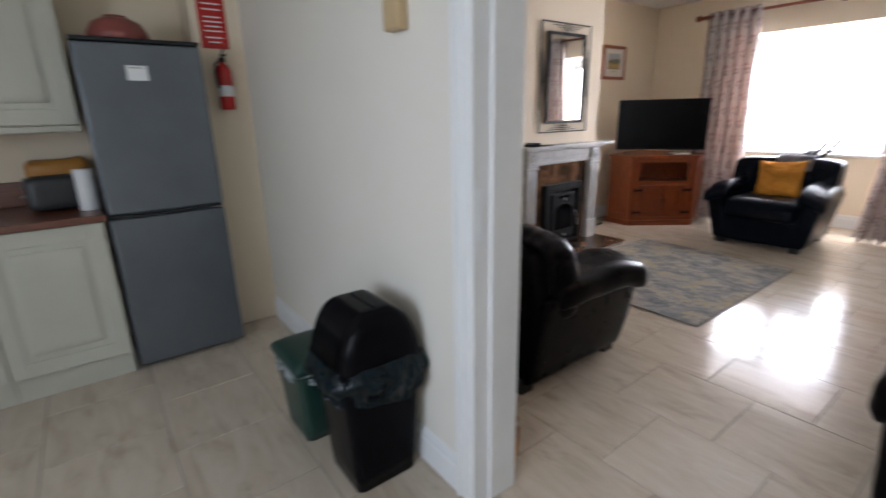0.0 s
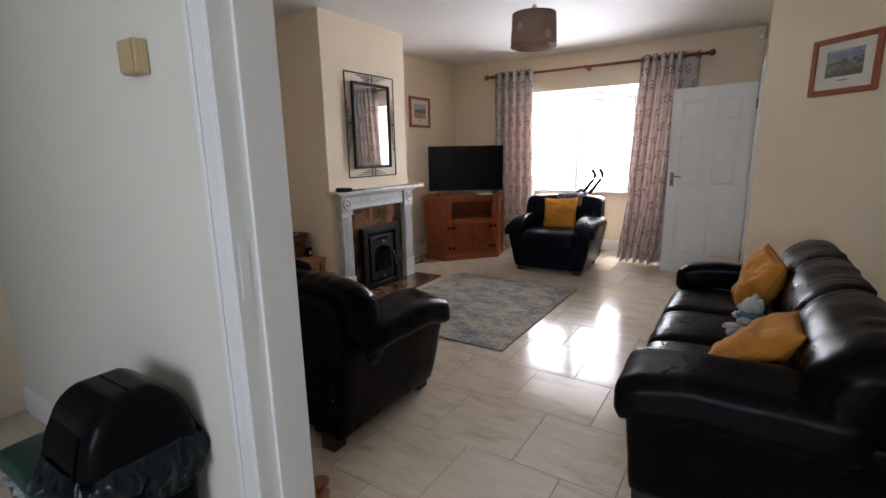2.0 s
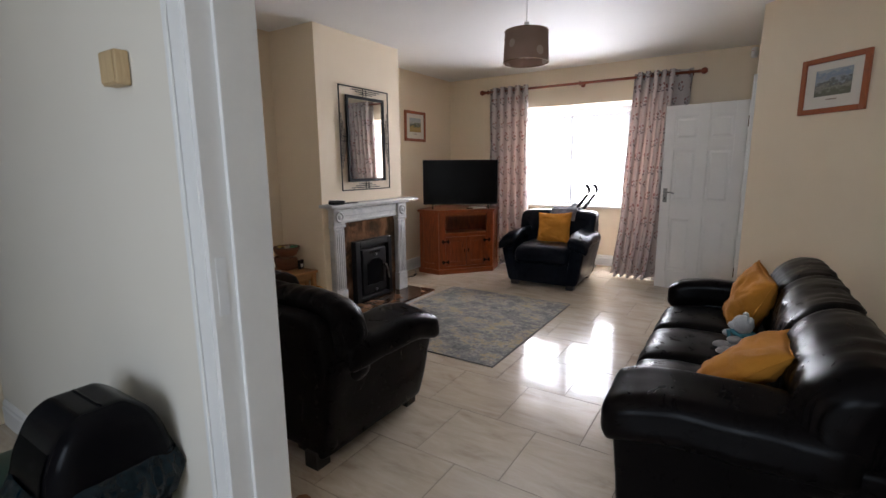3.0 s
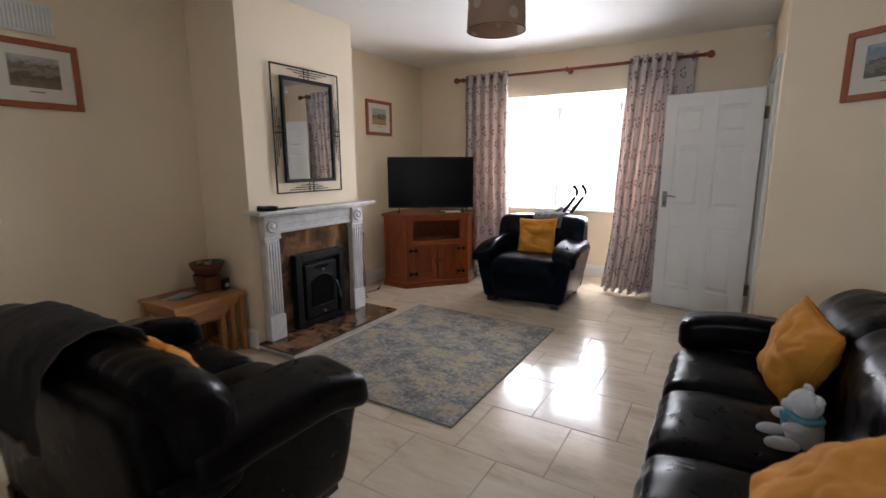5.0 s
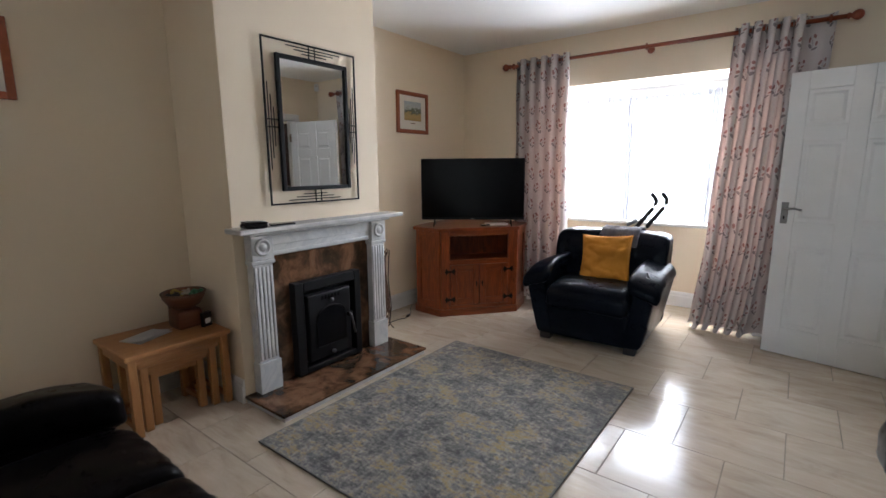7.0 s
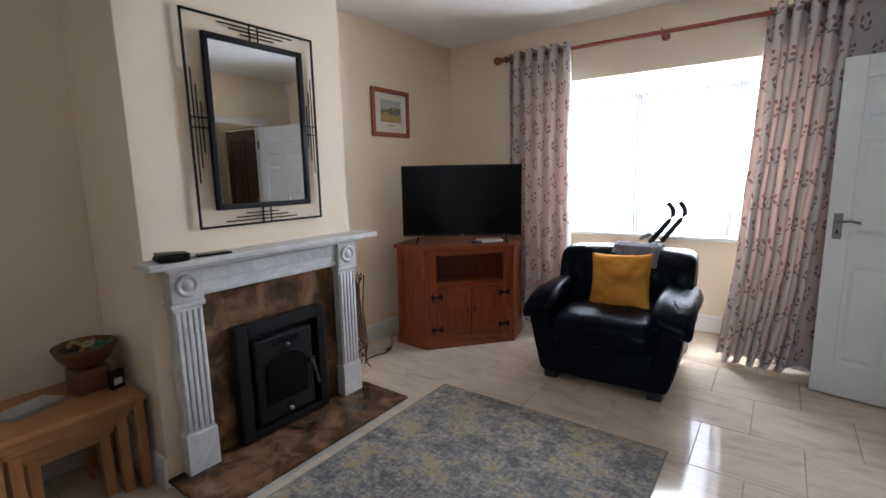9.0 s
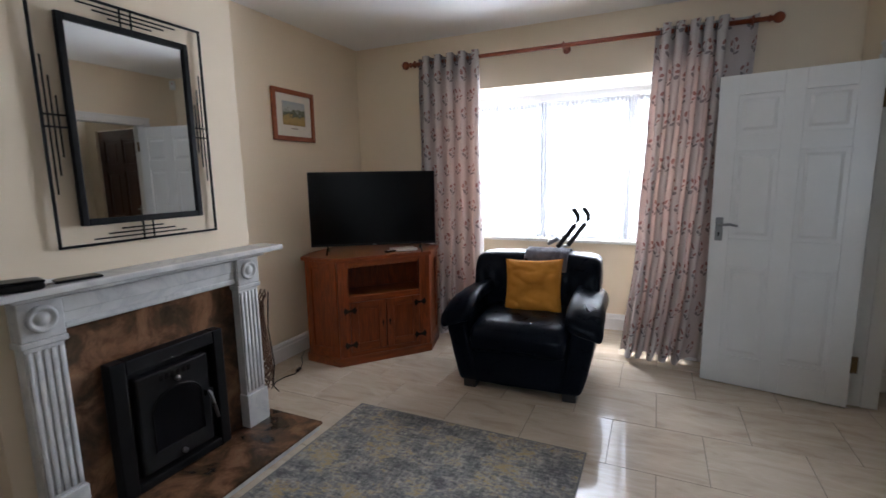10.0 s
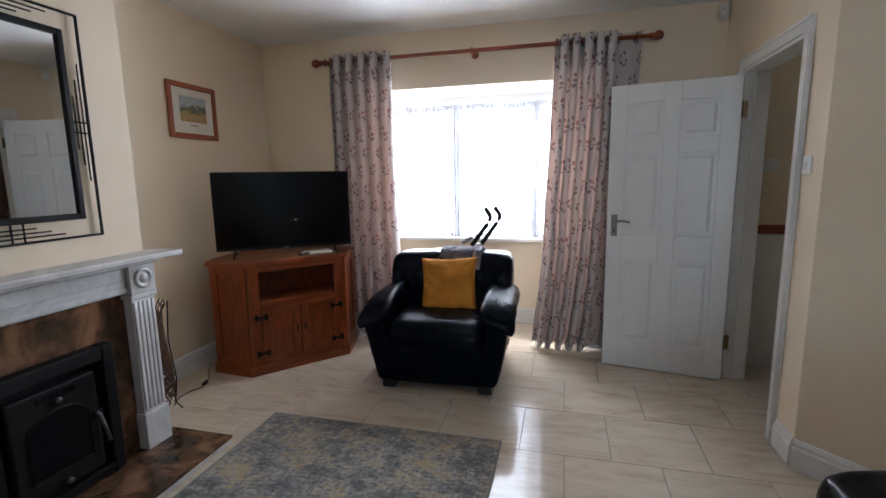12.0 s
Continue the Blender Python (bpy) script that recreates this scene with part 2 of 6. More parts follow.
def curtain_material():
    """Grey-beige cloth with sprigs of rust and grey leaves in staggered rows; u across the cloth, v up it, in metres."""
    m, nt, b = nodes_of("sprigged_curtain_cloth")
    tc = nt.nodes.new("ShaderNodeTexCoord")
    sep = nt.nodes.new("ShaderNodeSeparateXYZ")
    nt.links.new(tc.outputs["UV"], sep.inputs[0])
    wv = nt.nodes.new("ShaderNodeMapping")
    nt.links.new(tc.outputs["UV"], wv.inputs["Vector"])
    drift = math_n(nt, 'MULTIPLY', math_n(nt, 'SUBTRACT', noise_tex(nt, wv.outputs["Vector"], 7.0, 1, 0.4), 0.5), 0.075)
    u = math_n(nt, 'ADD', sep.outputs[0], drift)
    v = math_n(nt, 'SUBTRACT', sep.outputs[1], drift)
    row = math_n(nt, 'FLOOR', math_n(nt, 'DIVIDE', v, 0.15))
    shift = math_n(nt, 'MULTIPLY', math_n(nt, 'MODULO', row, 2.0), 0.055)
    fu = math_n(nt, 'SUBTRACT', math_n(nt, 'MODULO', math_n(nt, 'ADD', math_n(nt, 'ADD', u, shift), 12.1), 0.121), 0.0605)
    fv = math_n(nt, 'SUBTRACT', math_n(nt, 'MODULO', math_n(nt, 'ADD', v, 15.0), 0.15), 0.075)

    def leaf(cx, cy, ang, a, bb):
        du, dv = math_n(nt, 'SUBTRACT', fu, cx), math_n(nt, 'SUBTRACT', fv, cy)
        ca, sa = math.cos(radians(ang)), math.sin(radians(ang))
        p = math_n(nt, 'DIVIDE', math_n(nt, 'ADD', math_n(nt, 'MULTIPLY', du, ca), math_n(nt, 'MULTIPLY', dv, sa)), a)
        q = math_n(nt, 'DIVIDE', math_n(nt, 'SUBTRACT', math_n(nt, 'MULTIPLY', dv, ca), math_n(nt, 'MULTIPLY', du, sa)), bb)
        d = math_n(nt, 'ADD', math_n(nt, 'MULTIPLY', p, p), math_n(nt, 'MULTIPLY', q, q))
        return math_n(nt, 'LESS_THAN', d, 1.0)
    rust = math_n(nt, 'MAXIMUM', math_n(nt, 'MAXIMUM', leaf(-0.017, 0.022, 70, 0.017, 0.0085), leaf(0.015, 0.038, 110, 0.016, 0.0085)), leaf(0.021, -0.006, 60, 0.013, 0.007))
    grey = math_n(nt, 'MAXIMUM', math_n(nt, 'MAXIMUM', leaf(-0.014, -0.018, 120, 0.018, 0.0085), leaf(0.0, 0.0, 90, 0.050, 0.0014)), leaf(0.012, -0.038, 40, 0.017, 0.0075))
    weave = noise_tex(nt, coords(nt, (1, 1, 0.3)), 220, 3, 0.6)
    cloth = mix(nt, math_n(nt, 'MULTIPLY', weave, 0.6), (0.56, 0.525, 0.505), (0.40, 0.372, 0.365))
    col = mix(nt, math_n(nt, 'MULTIPLY', grey, 0.7), cloth, (0.085, 0.068, 0.085))
    col = mix(nt, math_n(nt, 'MULTIPLY', rust, 0.75), col, (0.20, 0.045, 0.04))
    nt.links.new(col, b.inputs["Base Color"])
    b.inputs["Roughness"].default_value = 0.85
    b.inputs["Specular IOR Level"].default_value = 0.15
    bump(nt, b, weave, 0.25, 0.002)
    tl = nt.nodes.new("ShaderNodeBsdfTranslucent")
    nt.links.new(mix(nt, 1.0, col, (1.0, 0.66, 0.53), 'MULTIPLY'), tl.inputs["Color"])
    ms = nt.nodes.new("ShaderNodeMixShader")
    ms.inputs[0].default_value = 0.08
    nt.links.new(b.outputs[0], ms.inputs[1])
    nt.links.new(tl.outputs[0], ms.inputs[2])
    nt.links.new(ms.outputs[0], nt.nodes["Material Output"].inputs["Surface"])
    return m


curtain_mat = curtain_material()


def net_material():
    m, nt, b = nodes_of("white_net")
    tr = nt.nodes.new("ShaderNodeBsdfTransparent")
    tl = nt.nodes.new("ShaderNodeBsdfTranslucent")
    tl.inputs["Color"].default_value = (0.05, 0.052, 0.054, 1)
    df = nt.nodes.new("ShaderNodeBsdfDiffuse")
    df.inputs["Color"].default_value = (0.62, 0.63, 0.65, 1)
    a = nt.nodes.new("ShaderNodeMixShader")
    a.inputs[0].default_value = 0.92
    nt.links.new(tl.outputs[0], a.inputs[1])
    nt.links.new(df.outputs[0], a.inputs[2])
    c = nt.nodes.new("ShaderNodeMixShader")
    weave = noise_tex(nt, coords(nt, (1, 1, 1)), 300, 2, 0.5)
    tc = nt.nodes.new("ShaderNodeTexCoord")
    sep = nt.nodes.new("ShaderNodeSeparateXYZ")
    nt.links.new(tc.outputs["Object"], sep.inputs[0])

    def near(socket, at, wide):
        d = math_n(nt, 'DIVIDE', math_n(nt, 'ABSOLUTE', math_n(nt, 'SUBTRACT', socket, at)), wide)
        return math_n(nt, 'MAXIMUM', math_n(nt, 'SUBTRACT', 1.0, d), 0.0)
    gather = math_n(nt, 'MAXIMUM', math_n(nt, 'MAXIMUM', near(sep.outputs[0], -1.71, 0.13), near(sep.outputs[0], -0.93, 0.20)), near(sep.outputs[0], -2.40, 0.16))
    gather = math_n(nt, 'MAXIMUM', gather, near(sep.outputs[2], 2.05, 0.07))
    pleat = noise_tex(nt, coords(nt, (95, 95, 1.2)), 1.0, 2, 0.6)
    streak = math_n(nt, 'MULTIPLY', ramp(nt, pleat, [(0.34, (0, 0, 0)), (0.54, (1, 1, 1))]), math_n(nt, 'POWER', gather, 0.4))
    thin = ramp(nt, weave, [(0.3, (0.02, 0.02, 0.02)), (0.7, (0.055, 0.055, 0.055))])
    nt.links.new(math_n(nt, 'MINIMUM', math_n(nt, 'ADD', thin, math_n(nt, 'MULTIPLY', streak, 0.985)), 0.99), c.inputs[0])
    nt.links.new(tr.outputs[0], c.inputs[1])
    nt.links.new(a.outputs[0], c.inputs[2])
    nt.links.new(c.outputs[0], nt.nodes["Material Output"].inputs["Surface"])
    return m


net_mat = net_material()


def glass_material(name, tint=(0.95, 0.97, 0.97), rough=0.0):
    m, nt, b = nodes_of(name)
    b.inputs["Base Color"].default_value = (*tint, 1)
    b.inputs["Transmission Weight"].default_value = 1.0
    b.inputs["Roughness"].default_value = rough
    b.inputs["IOR"].default_value = 1.45
    return m


glass = glass_material("clear_glass")


def mirror_material():
    m, nt, b = nodes_of("silvered_mirror")
    b.inputs["Base Color"].default_value = (0.88, 0.89, 0.89, 1)
    b.inputs["Metallic"].default_value = 1.0
    b.inputs["Roughness"].default_value = 0.015
    return m


mirror_mat = mirror_material()
screen_mat = surface("dark_screen", (0.004, 0.004, 0.005), (0.006, 0.006, 0.007), 2, 0.12, 0, 40, 0.0, spec=0.09)
mustard = surface("mustard_woven_cloth", (0.44, 0.175, 0.020), (0.55, 0.235, 0.032), 9, 0.85, 0, 260, 0.35, spec=0.2)
grey_cloth = surface("grey_wool_cloth", (0.15, 0.145, 0.17), (0.27, 0.26, 0.30), 14, 0.95, 0, 240, 0.5, sheen=0.05)

# ---- mesh helpers ----


def mesh_of(name, bm, material):
    me = bpy.data.meshes.new(name)
    bm.normal_update()
    bm.to_mesh(me)
    bm.free()
    if material:
        me.materials.append(material)
    return me


def shade(me, smooth=True):
    if smooth:
        me.polygons.foreach_set("use_smooth", [True] * len(me.polygons))


def part(name, bm, material, parent=None, label="", smooth=False, m=None):
    """Links a bmesh as one mesh object under a thing or a part."""
    me = mesh_of(name, bm, material)
    shade(me, smooth)
    ob = new(name, me)
    if parent is not None:
        ob.parent = parent
    if m is not None:
        ob.matrix_local = m
    if label:
        tagged(ob, label)
    return ob


def thing(name, m, label, category, group="", kind=""):
    ob = new(name)
    ob.matrix_world = m
    ob.empty_display_size = 0.1
    return tagged(ob, label, category, group, kind)


def structure(name, bm, material, label, category, smooth=False):
    return tagged(part(name, bm, material, None, "", smooth), label, category, kind="structure")


def box(bm, x0, y0, z0, x1, y1, z1, bevel=0.0, seg=2):
    """Adds a box with eased edges to bm."""
    r = bmesh.ops.create_cube(bm, size=1.0)
    vs = r["verts"]
    for v in vs:
        v.co = Vector(((x0 + x1) / 2 + v.co.x * (x1 - x0), (y0 + y1) / 2 + v.co.y * (y1 - y0), (z0 + z1) / 2 + v.co.z * (z1 - z0)))
    if bevel:
        es = {e for v in vs for e in v.link_edges}
        bmesh.ops.bevel(bm, geom=list(es), offset=bevel, segments=seg, affect='EDGES', profile=0.5, clamp_overlap=True)
    return bm


def cube(x0, y0, z0, x1, y1, z1, bevel=0.0, seg=2):
    return box(bmesh.new(), x0, y0, z0, x1, y1, z1, bevel, seg)


def lathe(profile, n=32):
    """Turns (radius, height) pairs round the z axis."""
    bm = bmesh.new()
    rings = []
    for r, z in profile:
        if r < 1e-5:
            rings.append([bm.verts.new((0, 0, z))])
        else:
            rings.append([bm.verts.new((r * math.cos(2 * math.pi * i / n), r * math.sin(2 * math.pi * i / n), z)) for i in range(n)])
    for a, b in zip(rings, rings[1:]):
        for i in range(n):
            j = (i + 1) % n
            if len(a) == 1 and len(b) == 1:
                continue
            if len(a) == 1:
                bm.faces.new((a[0], b[j], b[i])) if False else bm.faces.new((a[0], b[i], b[j]))
            elif len(b) == 1:
                bm.faces.new((a[i], a[j], b[0]))
            else:
                bm.faces.new((a[i], a[j], b[j], b[i]))
    bmesh.ops.recalc_face_normals(bm, faces=bm.faces)
    return bm


def tube(points, r, n=10, closed=False, bm=None):
    """A round bar along a line of points."""
    bm = bm or bmesh.new()
    pts = [Vector(p) for p in points]
    rings = []
    up = Vector((0, 0, 1))
    for i, p in enumerate(pts):
        a = pts[i - 1] if i or closed else p
        b = pts[(i + 1) % len(pts)] if i < len(pts) - 1 or closed else p
        d = (b - a).normalized()
        ref = up if abs(d.dot(up)) < 0.95 else Vector((1, 0, 0))
        s = d.cross(ref).normalized()
        t = s.cross(d).normalized()
        rr = r(i / max(len(pts) - 1, 1)) if callable(r) else r
        rings.append([bm.verts.new(p + s * rr * math.cos(2 * math.pi * k / n) + t * rr * math.sin(2 * math.pi * k / n)) for k in range(n)])
    pairs = list(zip(rings, rings[1:])) + ([(rings[-1], rings[0])] if closed else [])
    for a, b in pairs:
        for k in range(n):
            bm.faces.new((a[k], a[(k + 1) % n], b[(k + 1) % n], b[k]))
    if not closed:
        bm.faces.new(rings[0][::-1])
        bm.faces.new(rings[-1])
    bmesh.ops.recalc_face_normals(bm, faces=bm.faces)
    return bm


def prism(outline, z0, z1, bevel=0.0):
    """An upright block over an outline of (x, y)."""
    bm = bmesh.new()
    lo = [bm.verts.new((x, y, z0)) for x, y in outline]
    hi = [bm.verts.new((x, y, z1)) for x, y in outline]
    bm.faces.new(lo[::-1])
    bm.faces.new(hi)
    n = len(lo)
    for i in range(n):
        bm.faces.new((lo[i], lo[(i + 1) % n], hi[(i + 1) % n], hi[i]))
    bmesh.ops.recalc_face_normals(bm, faces=bm.faces)
    if bevel:
        bmesh.ops.bevel(bm, geom=list(bm.edges), offset=bevel, segments=2, affect='EDGES', clamp_overlap=True)
    return bm


def padded(hx, hy, hz, r, shape=None, n=12, lump=0.006, freq=6.0, puff=0.0):
    """A rounded, softly lumpy block of half sizes hx, hy, hz; shape(p) bends it."""
    bm = bmesh.new()
    seen = {}
    h = (hx, hy, hz)
    seed = Vector((hx * 31, hy * 17, hz * 53))
    for axis in range(3):
        a, b = (axis + 1) % 3, (axis + 2) % 3
        for s in (-1, 1):
            g = []
            for i in range(n + 1):
                line = []
                for j in range(n + 1):
                    q = [0.0, 0.0, 0.0]
                    q[axis], q[a], q[b] = s, -1 + 2 * i / n, -1 + 2 * j / n
                    key = tuple(round(c, 4) for c in q)
                    if key not in seen:
                        p = Vector([math.sin(c * math.pi / 2) * hh if abs(c) < 1 else c * hh for c, hh in zip(q, h)])
                        core = Vector([max(-(hh - r), min(hh - r, c)) for c, hh in zip(p, h)])
                        d = p - core
                        d = d.normalized() if d.length > 1e-6 else Vector((0, 0, 0))
                        out = core + d * r
                        if puff:
                            out.z += puff * (1 - q[0] ** 2) * (1 - q[1] ** 2) * (1 if q[2] > 0 else -0.3)
                        if shape:
                            out = shape(out, q)
                        if lump:
                            k = noise.noise(out * freq + seed) + 0.5 * noise.noise(out * freq * 2.3 + seed)
                            out = out + d * (lump * k)
                        seen[key] = bm.verts.new(out)
                    line.append(seen[key])
                g.append(line)
            for i in range(n):
                for j in range(n):
                    f = (g[i][j], g[i + 1][j], g[i + 1][j + 1], g[i][j + 1])
                    bm.faces.new(f if s > 0 else f[::-1])
    bmesh.ops.recalc_face_normals(bm, faces=bm.faces)
    return bm


def sheet(nx, ny, fn, uv=None, thick=0.0):
    """A cloth of nx by ny cells; fn(s, t) gives the place, uv(s, t) the metres on the cloth."""
    bm = bmesh.new()
    lay = bm.loops.layers.uv.new("UVMap") if uv else None
    vs = [[bm.verts.new(fn(i / nx, j / ny)) for j in range(ny + 1)] for i in range(nx + 1)]
    for i in range(nx):
        for j in range(ny):
            f = bm.faces.new((vs[i][j], vs[i + 1][j], vs[i + 1][j + 1], vs[i][j + 1]))
            if uv:
                for lp, (a, b) in zip(f.loops, ((i, j), (i + 1, j), (i + 1, j + 1), (i, j + 1))):
                    lp[lay].uv = uv(a / nx, b / ny)
    if thick:
        bmesh.ops.solidify(bm, geom=list(bm.faces), thickness=thick)
    return bm


def moved(bm, m):
    bmesh.ops.transform(bm, matrix=m, verts=bm.verts)
    return bm


# ---- structure ----
H = 2.57

structure("wall_west", cube(-3.50, 1.26, 0, -3.35, 6.55, H), cream, "cream painted living room wall beside the fireplace", "wall")
structure("chimney_breast", cube(-3.35, 3.31, 0, -2.79, 4.46, H, 0.004), cream, "cream painted chimney breast behind the mantelpiece", "wall")
bm = cube(-3.35, 6.40, 0, -2.42, 6.55, H)
box(bm, -0.50, 6.40, 0, 0.37, 6.55, H)
box(bm, -2.42, 6.40, 2.12, -0.50, 6.55, H)
structure("wall_north", bm, cream, "cream painted wall with a square window bay opening", "wall")
bm = cube(-2.57, 6.55, 0, -2.42, 7.08, 2.27)
box(bm, -0.50, 6.55, 0, -0.35, 7.08, 2.27)
box(bm, -2.42, 6.93, 0, -0.50, 7.08, 0.80)
structure("wall_bay", bm, cream, "cream painted bay walls under and beside the window", "wall")
structure("wall_bay_head", cube(-2.42, 6.931, 2.06, -0.50, 7.08, 2.27), ceiling_paint, "white painted head over the bay window", "wall")
structure("bay_ceiling", cube(-2.42, 6.55, 2.12, -0.50, 6.93, 2.27), ceiling_paint, "white ceiling of the window bay", "ceiling")
bm = cube(0.37, 4.96, 0, 0.49, 5.21, H)
box(bm, 0.37, 5.99, 0, 0.49, 6.40, H)
box(bm, 0.37, 5.21, 2.03, 0.49, 5.99, H)
structure("wall_east_door", bm, cream, "cream painted wall with a doorway to the hall", "wall")
bm = prism([(0.37, 4.96), (1.35, 3.98), (1.435, 4.065), (0.49, 5.01), (0.49, 4.96)], 0, H)
structure("wall_diagonal", bm, cream, "cream painted slanting wall behind the sofa", "wall")
structure("wall_east", cube(1.35, 1.26, 0, 1.50, 3.98, H), cream, "plain cream painted living room wall", "wall")
structure("wall_kitchen", cube(-3.50, 1.10, 0, -0.84, 1.26, H), cream_daylit, "cream painted wall between kitchen and living room, coloured paler for daylight", "wall")
structure("wall_kitchen_nib", cube(1.00, 1.10, 0, 1.50, 1.26, H), cream_daylit, "cream painted wall nib beside the kitchen opening, coloured paler for daylight", "wall")
structure("wall_kitchen_head", cube(-0.84, 1.10, 2.08, 1.00, 1.26, H), cream_daylit, "cream painted wall over the kitchen opening, coloured paler for daylight", "wall")
bm = cube(-3.42, -2.0, 0, -3.27, 1.10, H)
box(bm, -3.27, 0.83, 0, -2.97, 1.10, H)
structure("wall_kitchen_west", bm, cream, "cream kitchen wall with a boxed nib beside the fridge", "wall")
bm = cube(-3.27, -2.15, 0, -0.60, -2.0, H)
box(bm, 1.10, -2.15, 0, 1.35, -2.0, H)
box(bm, -0.60, -2.15, 0, 1.10, -2.0, 0.75)
box(bm, -0.60, -2.15, 2.15, 1.10, -2.0, H)
structure("wall_kitchen_south", bm, cream_daylit, "cream kitchen wall with a window opening, coloured paler for daylight", "wall")
structure("wall_kitchen_east", cube(1.35, -2.15, 0, 1.50, 1.10, H), cream_daylit, "plain cream kitchen wall, coloured paler for daylight", "wall")
bm = cube(0.49, 6.27, 0, 0.92, 6.40, H)
box(bm, 1.76, 6.27, 0, 2.05, 6.40, H)
box(bm, 0.92, 6.27, 2.05, 1.76, 6.40, 2.15)
box(bm, 0.92, 6.27, 2.48, 1.76, 6.40, H)
structure("wall_hall_front", bm, cream, "cream hall wall round the front door", "wall")
structure("wall_hall_side", cube(1.93, 4.065, 0, 2.05, 6.27, H), cream, "plain cream hall wall", "wall")
structure("wall_hall_back", cube(1.435, 3.98, 0, 2.05, 4.065, H), cream, "plain cream wall closing the hall", "wall")
structure("ceiling", cube(-3.50, -2.15, H, 2.05, 6.55, H + 0.15), ceiling_paint, "white painted plaster ceiling", "ceiling")
structure("ground", cube(-60, -60, -0.5, 60, 90, -0.12), grout, "plain ground outside the house", "ground")


def skirting(name, x0, y0, x1, y1, nx, ny, h=0.145):
    """A moulded board along a wall; (nx, ny) points into the room."""
    prof = [(0.0, 0.0), (0.018, 0.0), (0.018, h - 0.045), (0.013, h - 0.035), (0.013, h - 0.02), (0.006, h - 0.004), (0.0, h)]
    bm = bmesh.new()
    ends = []
    for x, y in ((x0, y0), (x1, y1)):
        ends.append([bm.verts.new((x + nx * (d + 0.001), y + ny * (d + 0.001), z + 0.001)) for d, z in prof])
    n = len(prof)
    for i in range(n):
        bm.faces.new((ends[0][i], ends[0][(i + 1) % n], ends[1][(i + 1) % n], ends[1][i]))
    bm.faces.new(ends[0])
    bm.faces.new(ends[1][::-1])
    bmesh.ops.recalc_face_normals(bm, faces=bm.faces)
    return structure(name, bm, gloss_white, "white painted moulded skirting board", "skirting")


s2 = math.sqrt(0.5)
skirting("baseboard_1", -3.35, 1.27, -3.35, 3.30, 1, 0)
skirting("baseboard_2", -3.35, 4.47, -3.35, 6.39, 1, 0)
skirting("baseboard_3", -3.33, 6.40, -2.43, 6.40, 0, -1)
skirting("baseboard_4", -2.41, 6.93, -0.51, 6.93, 0, -1)
skirting("baseboard_5", -0.49, 6.40, 0.36, 6.40, 0, -1)
skirting("baseboard_6", 0.37, 4.96, 0.37, 5.14, -1, 0)
skirting("baseboard_7", 0.37, 4.955, 1.345, 3.98, -s2, -s2)
skirting("baseboard_8", -2.95, 1.10, -0.91, 1.10, 0, -1)
skirting("baseboard_9", 0.50, 6.27, 0.91, 6.27, 0, -1)
skirting("baseboard_10", -3.33, 3.31, -2.79, 3.31, 0, -1)
skirting("baseboard_11", -3.33, 4.46, -2.79, 4.46, 0, 1)
skirting("baseboard_12", 1.35, 1.28, 1.35, 3.97, -1, 0)
skirting("baseboard_13", -2.42, 6.56, -2.42, 6.91, 1, 0)
skirting("baseboard_14", -0.50, 6.56, -0.50, 6.91, -1, 0)


def casing(name, m, width, height, label):
    """Door lining mouldings: two uprights and a head, round an opening of that size, standing on the local xz plane and proud towards -y."""
    t = thing(name, m, label, "door frame", kind="structure")

    def bar(nm, x0, x1, z0, z1):
        bm = cube(x0, -0.018, z0, x1, 0.0, z1, 0.003)
        part(nm, bm, gloss_white, t)
        if z1 - z0 > x1 - x0:
            e = x0 if x0 < 0 else x1
            part(nm, cube(min(e, e + (0.018 if x0 < 0 else -0.018)), -0.027, z0, max(e, e + (0.018 if x0 < 0 else -0.018)), -0.018, z1, 0.004), gloss_white, t)
        else:
            part(nm, cube(x0, -0.027, z1 - 0.018, x1, -0.018, z1, 0.004), gloss_white, t)
    bar("upright", -0.065, 0.004, 0.001, height)
    bar("upright", width - 0.004, width + 0.065, 0.001, height)
    bar("head", -0.065, width + 0.065, height, height + 0.065)
    return t


casing("door_frame_kitchen", pose(-0.84, 1.099, 0), 1.84, 2.08, "white painted moulded frame of the kitchen opening")
casing("door_frame_hall", pose(0.369, 5.99, 0, 0, 0, -90), 0.78, 2.03, "white painted moulded frame of the hall doorway")
# linings of the two openings
lining = thing("door_lining_kitchen", pose(0, 0, 0), "white painted door lining with a stop and strike plate", "door frame", kind="structure")
part("lining_board", cube(-0.839, 1.085, 0.001, -0.820, 1.275, 2.06, 0.002), gloss_white, lining)
part("lining_board", cube(0.980, 1.085, 0.001, 0.999, 1.275, 2.06, 0.002), gloss_white, lining)
part("lining_board", cube(-0.839, 1.085, 2.06, 0.999, 1.275, 2.079, 0.002), gloss_white, lining)
part("door_stop", cube(-0.820, 1.150, 0.001, -0.806, 1.275, 2.045, 0.003), gloss_white, lining)
part("door_stop", cube(0.966, 1.150, 0.001, 0.980, 1.275, 2.045, 0.003), gloss_white, lining)
part("strike_plate", cube(-0.820, 1.100, 0.98, -0.817, 1.130, 1.14, 0.001), pvc, lining, "painted-over metal strike plate")
lining = thing("door_lining_hall", pose(0, 0, 0), "white painted lining of the hall doorway", "door frame", kind="structure")
part("lining_board", cube(0.362, 5.972, 0.001, 0.50, 5.989, 2.012, 0.002), gloss_white, lining)
part("lining_board", cube(0.362, 5.211, 0.001, 0.50, 5.228, 2.012, 0.002), gloss_white, lining)
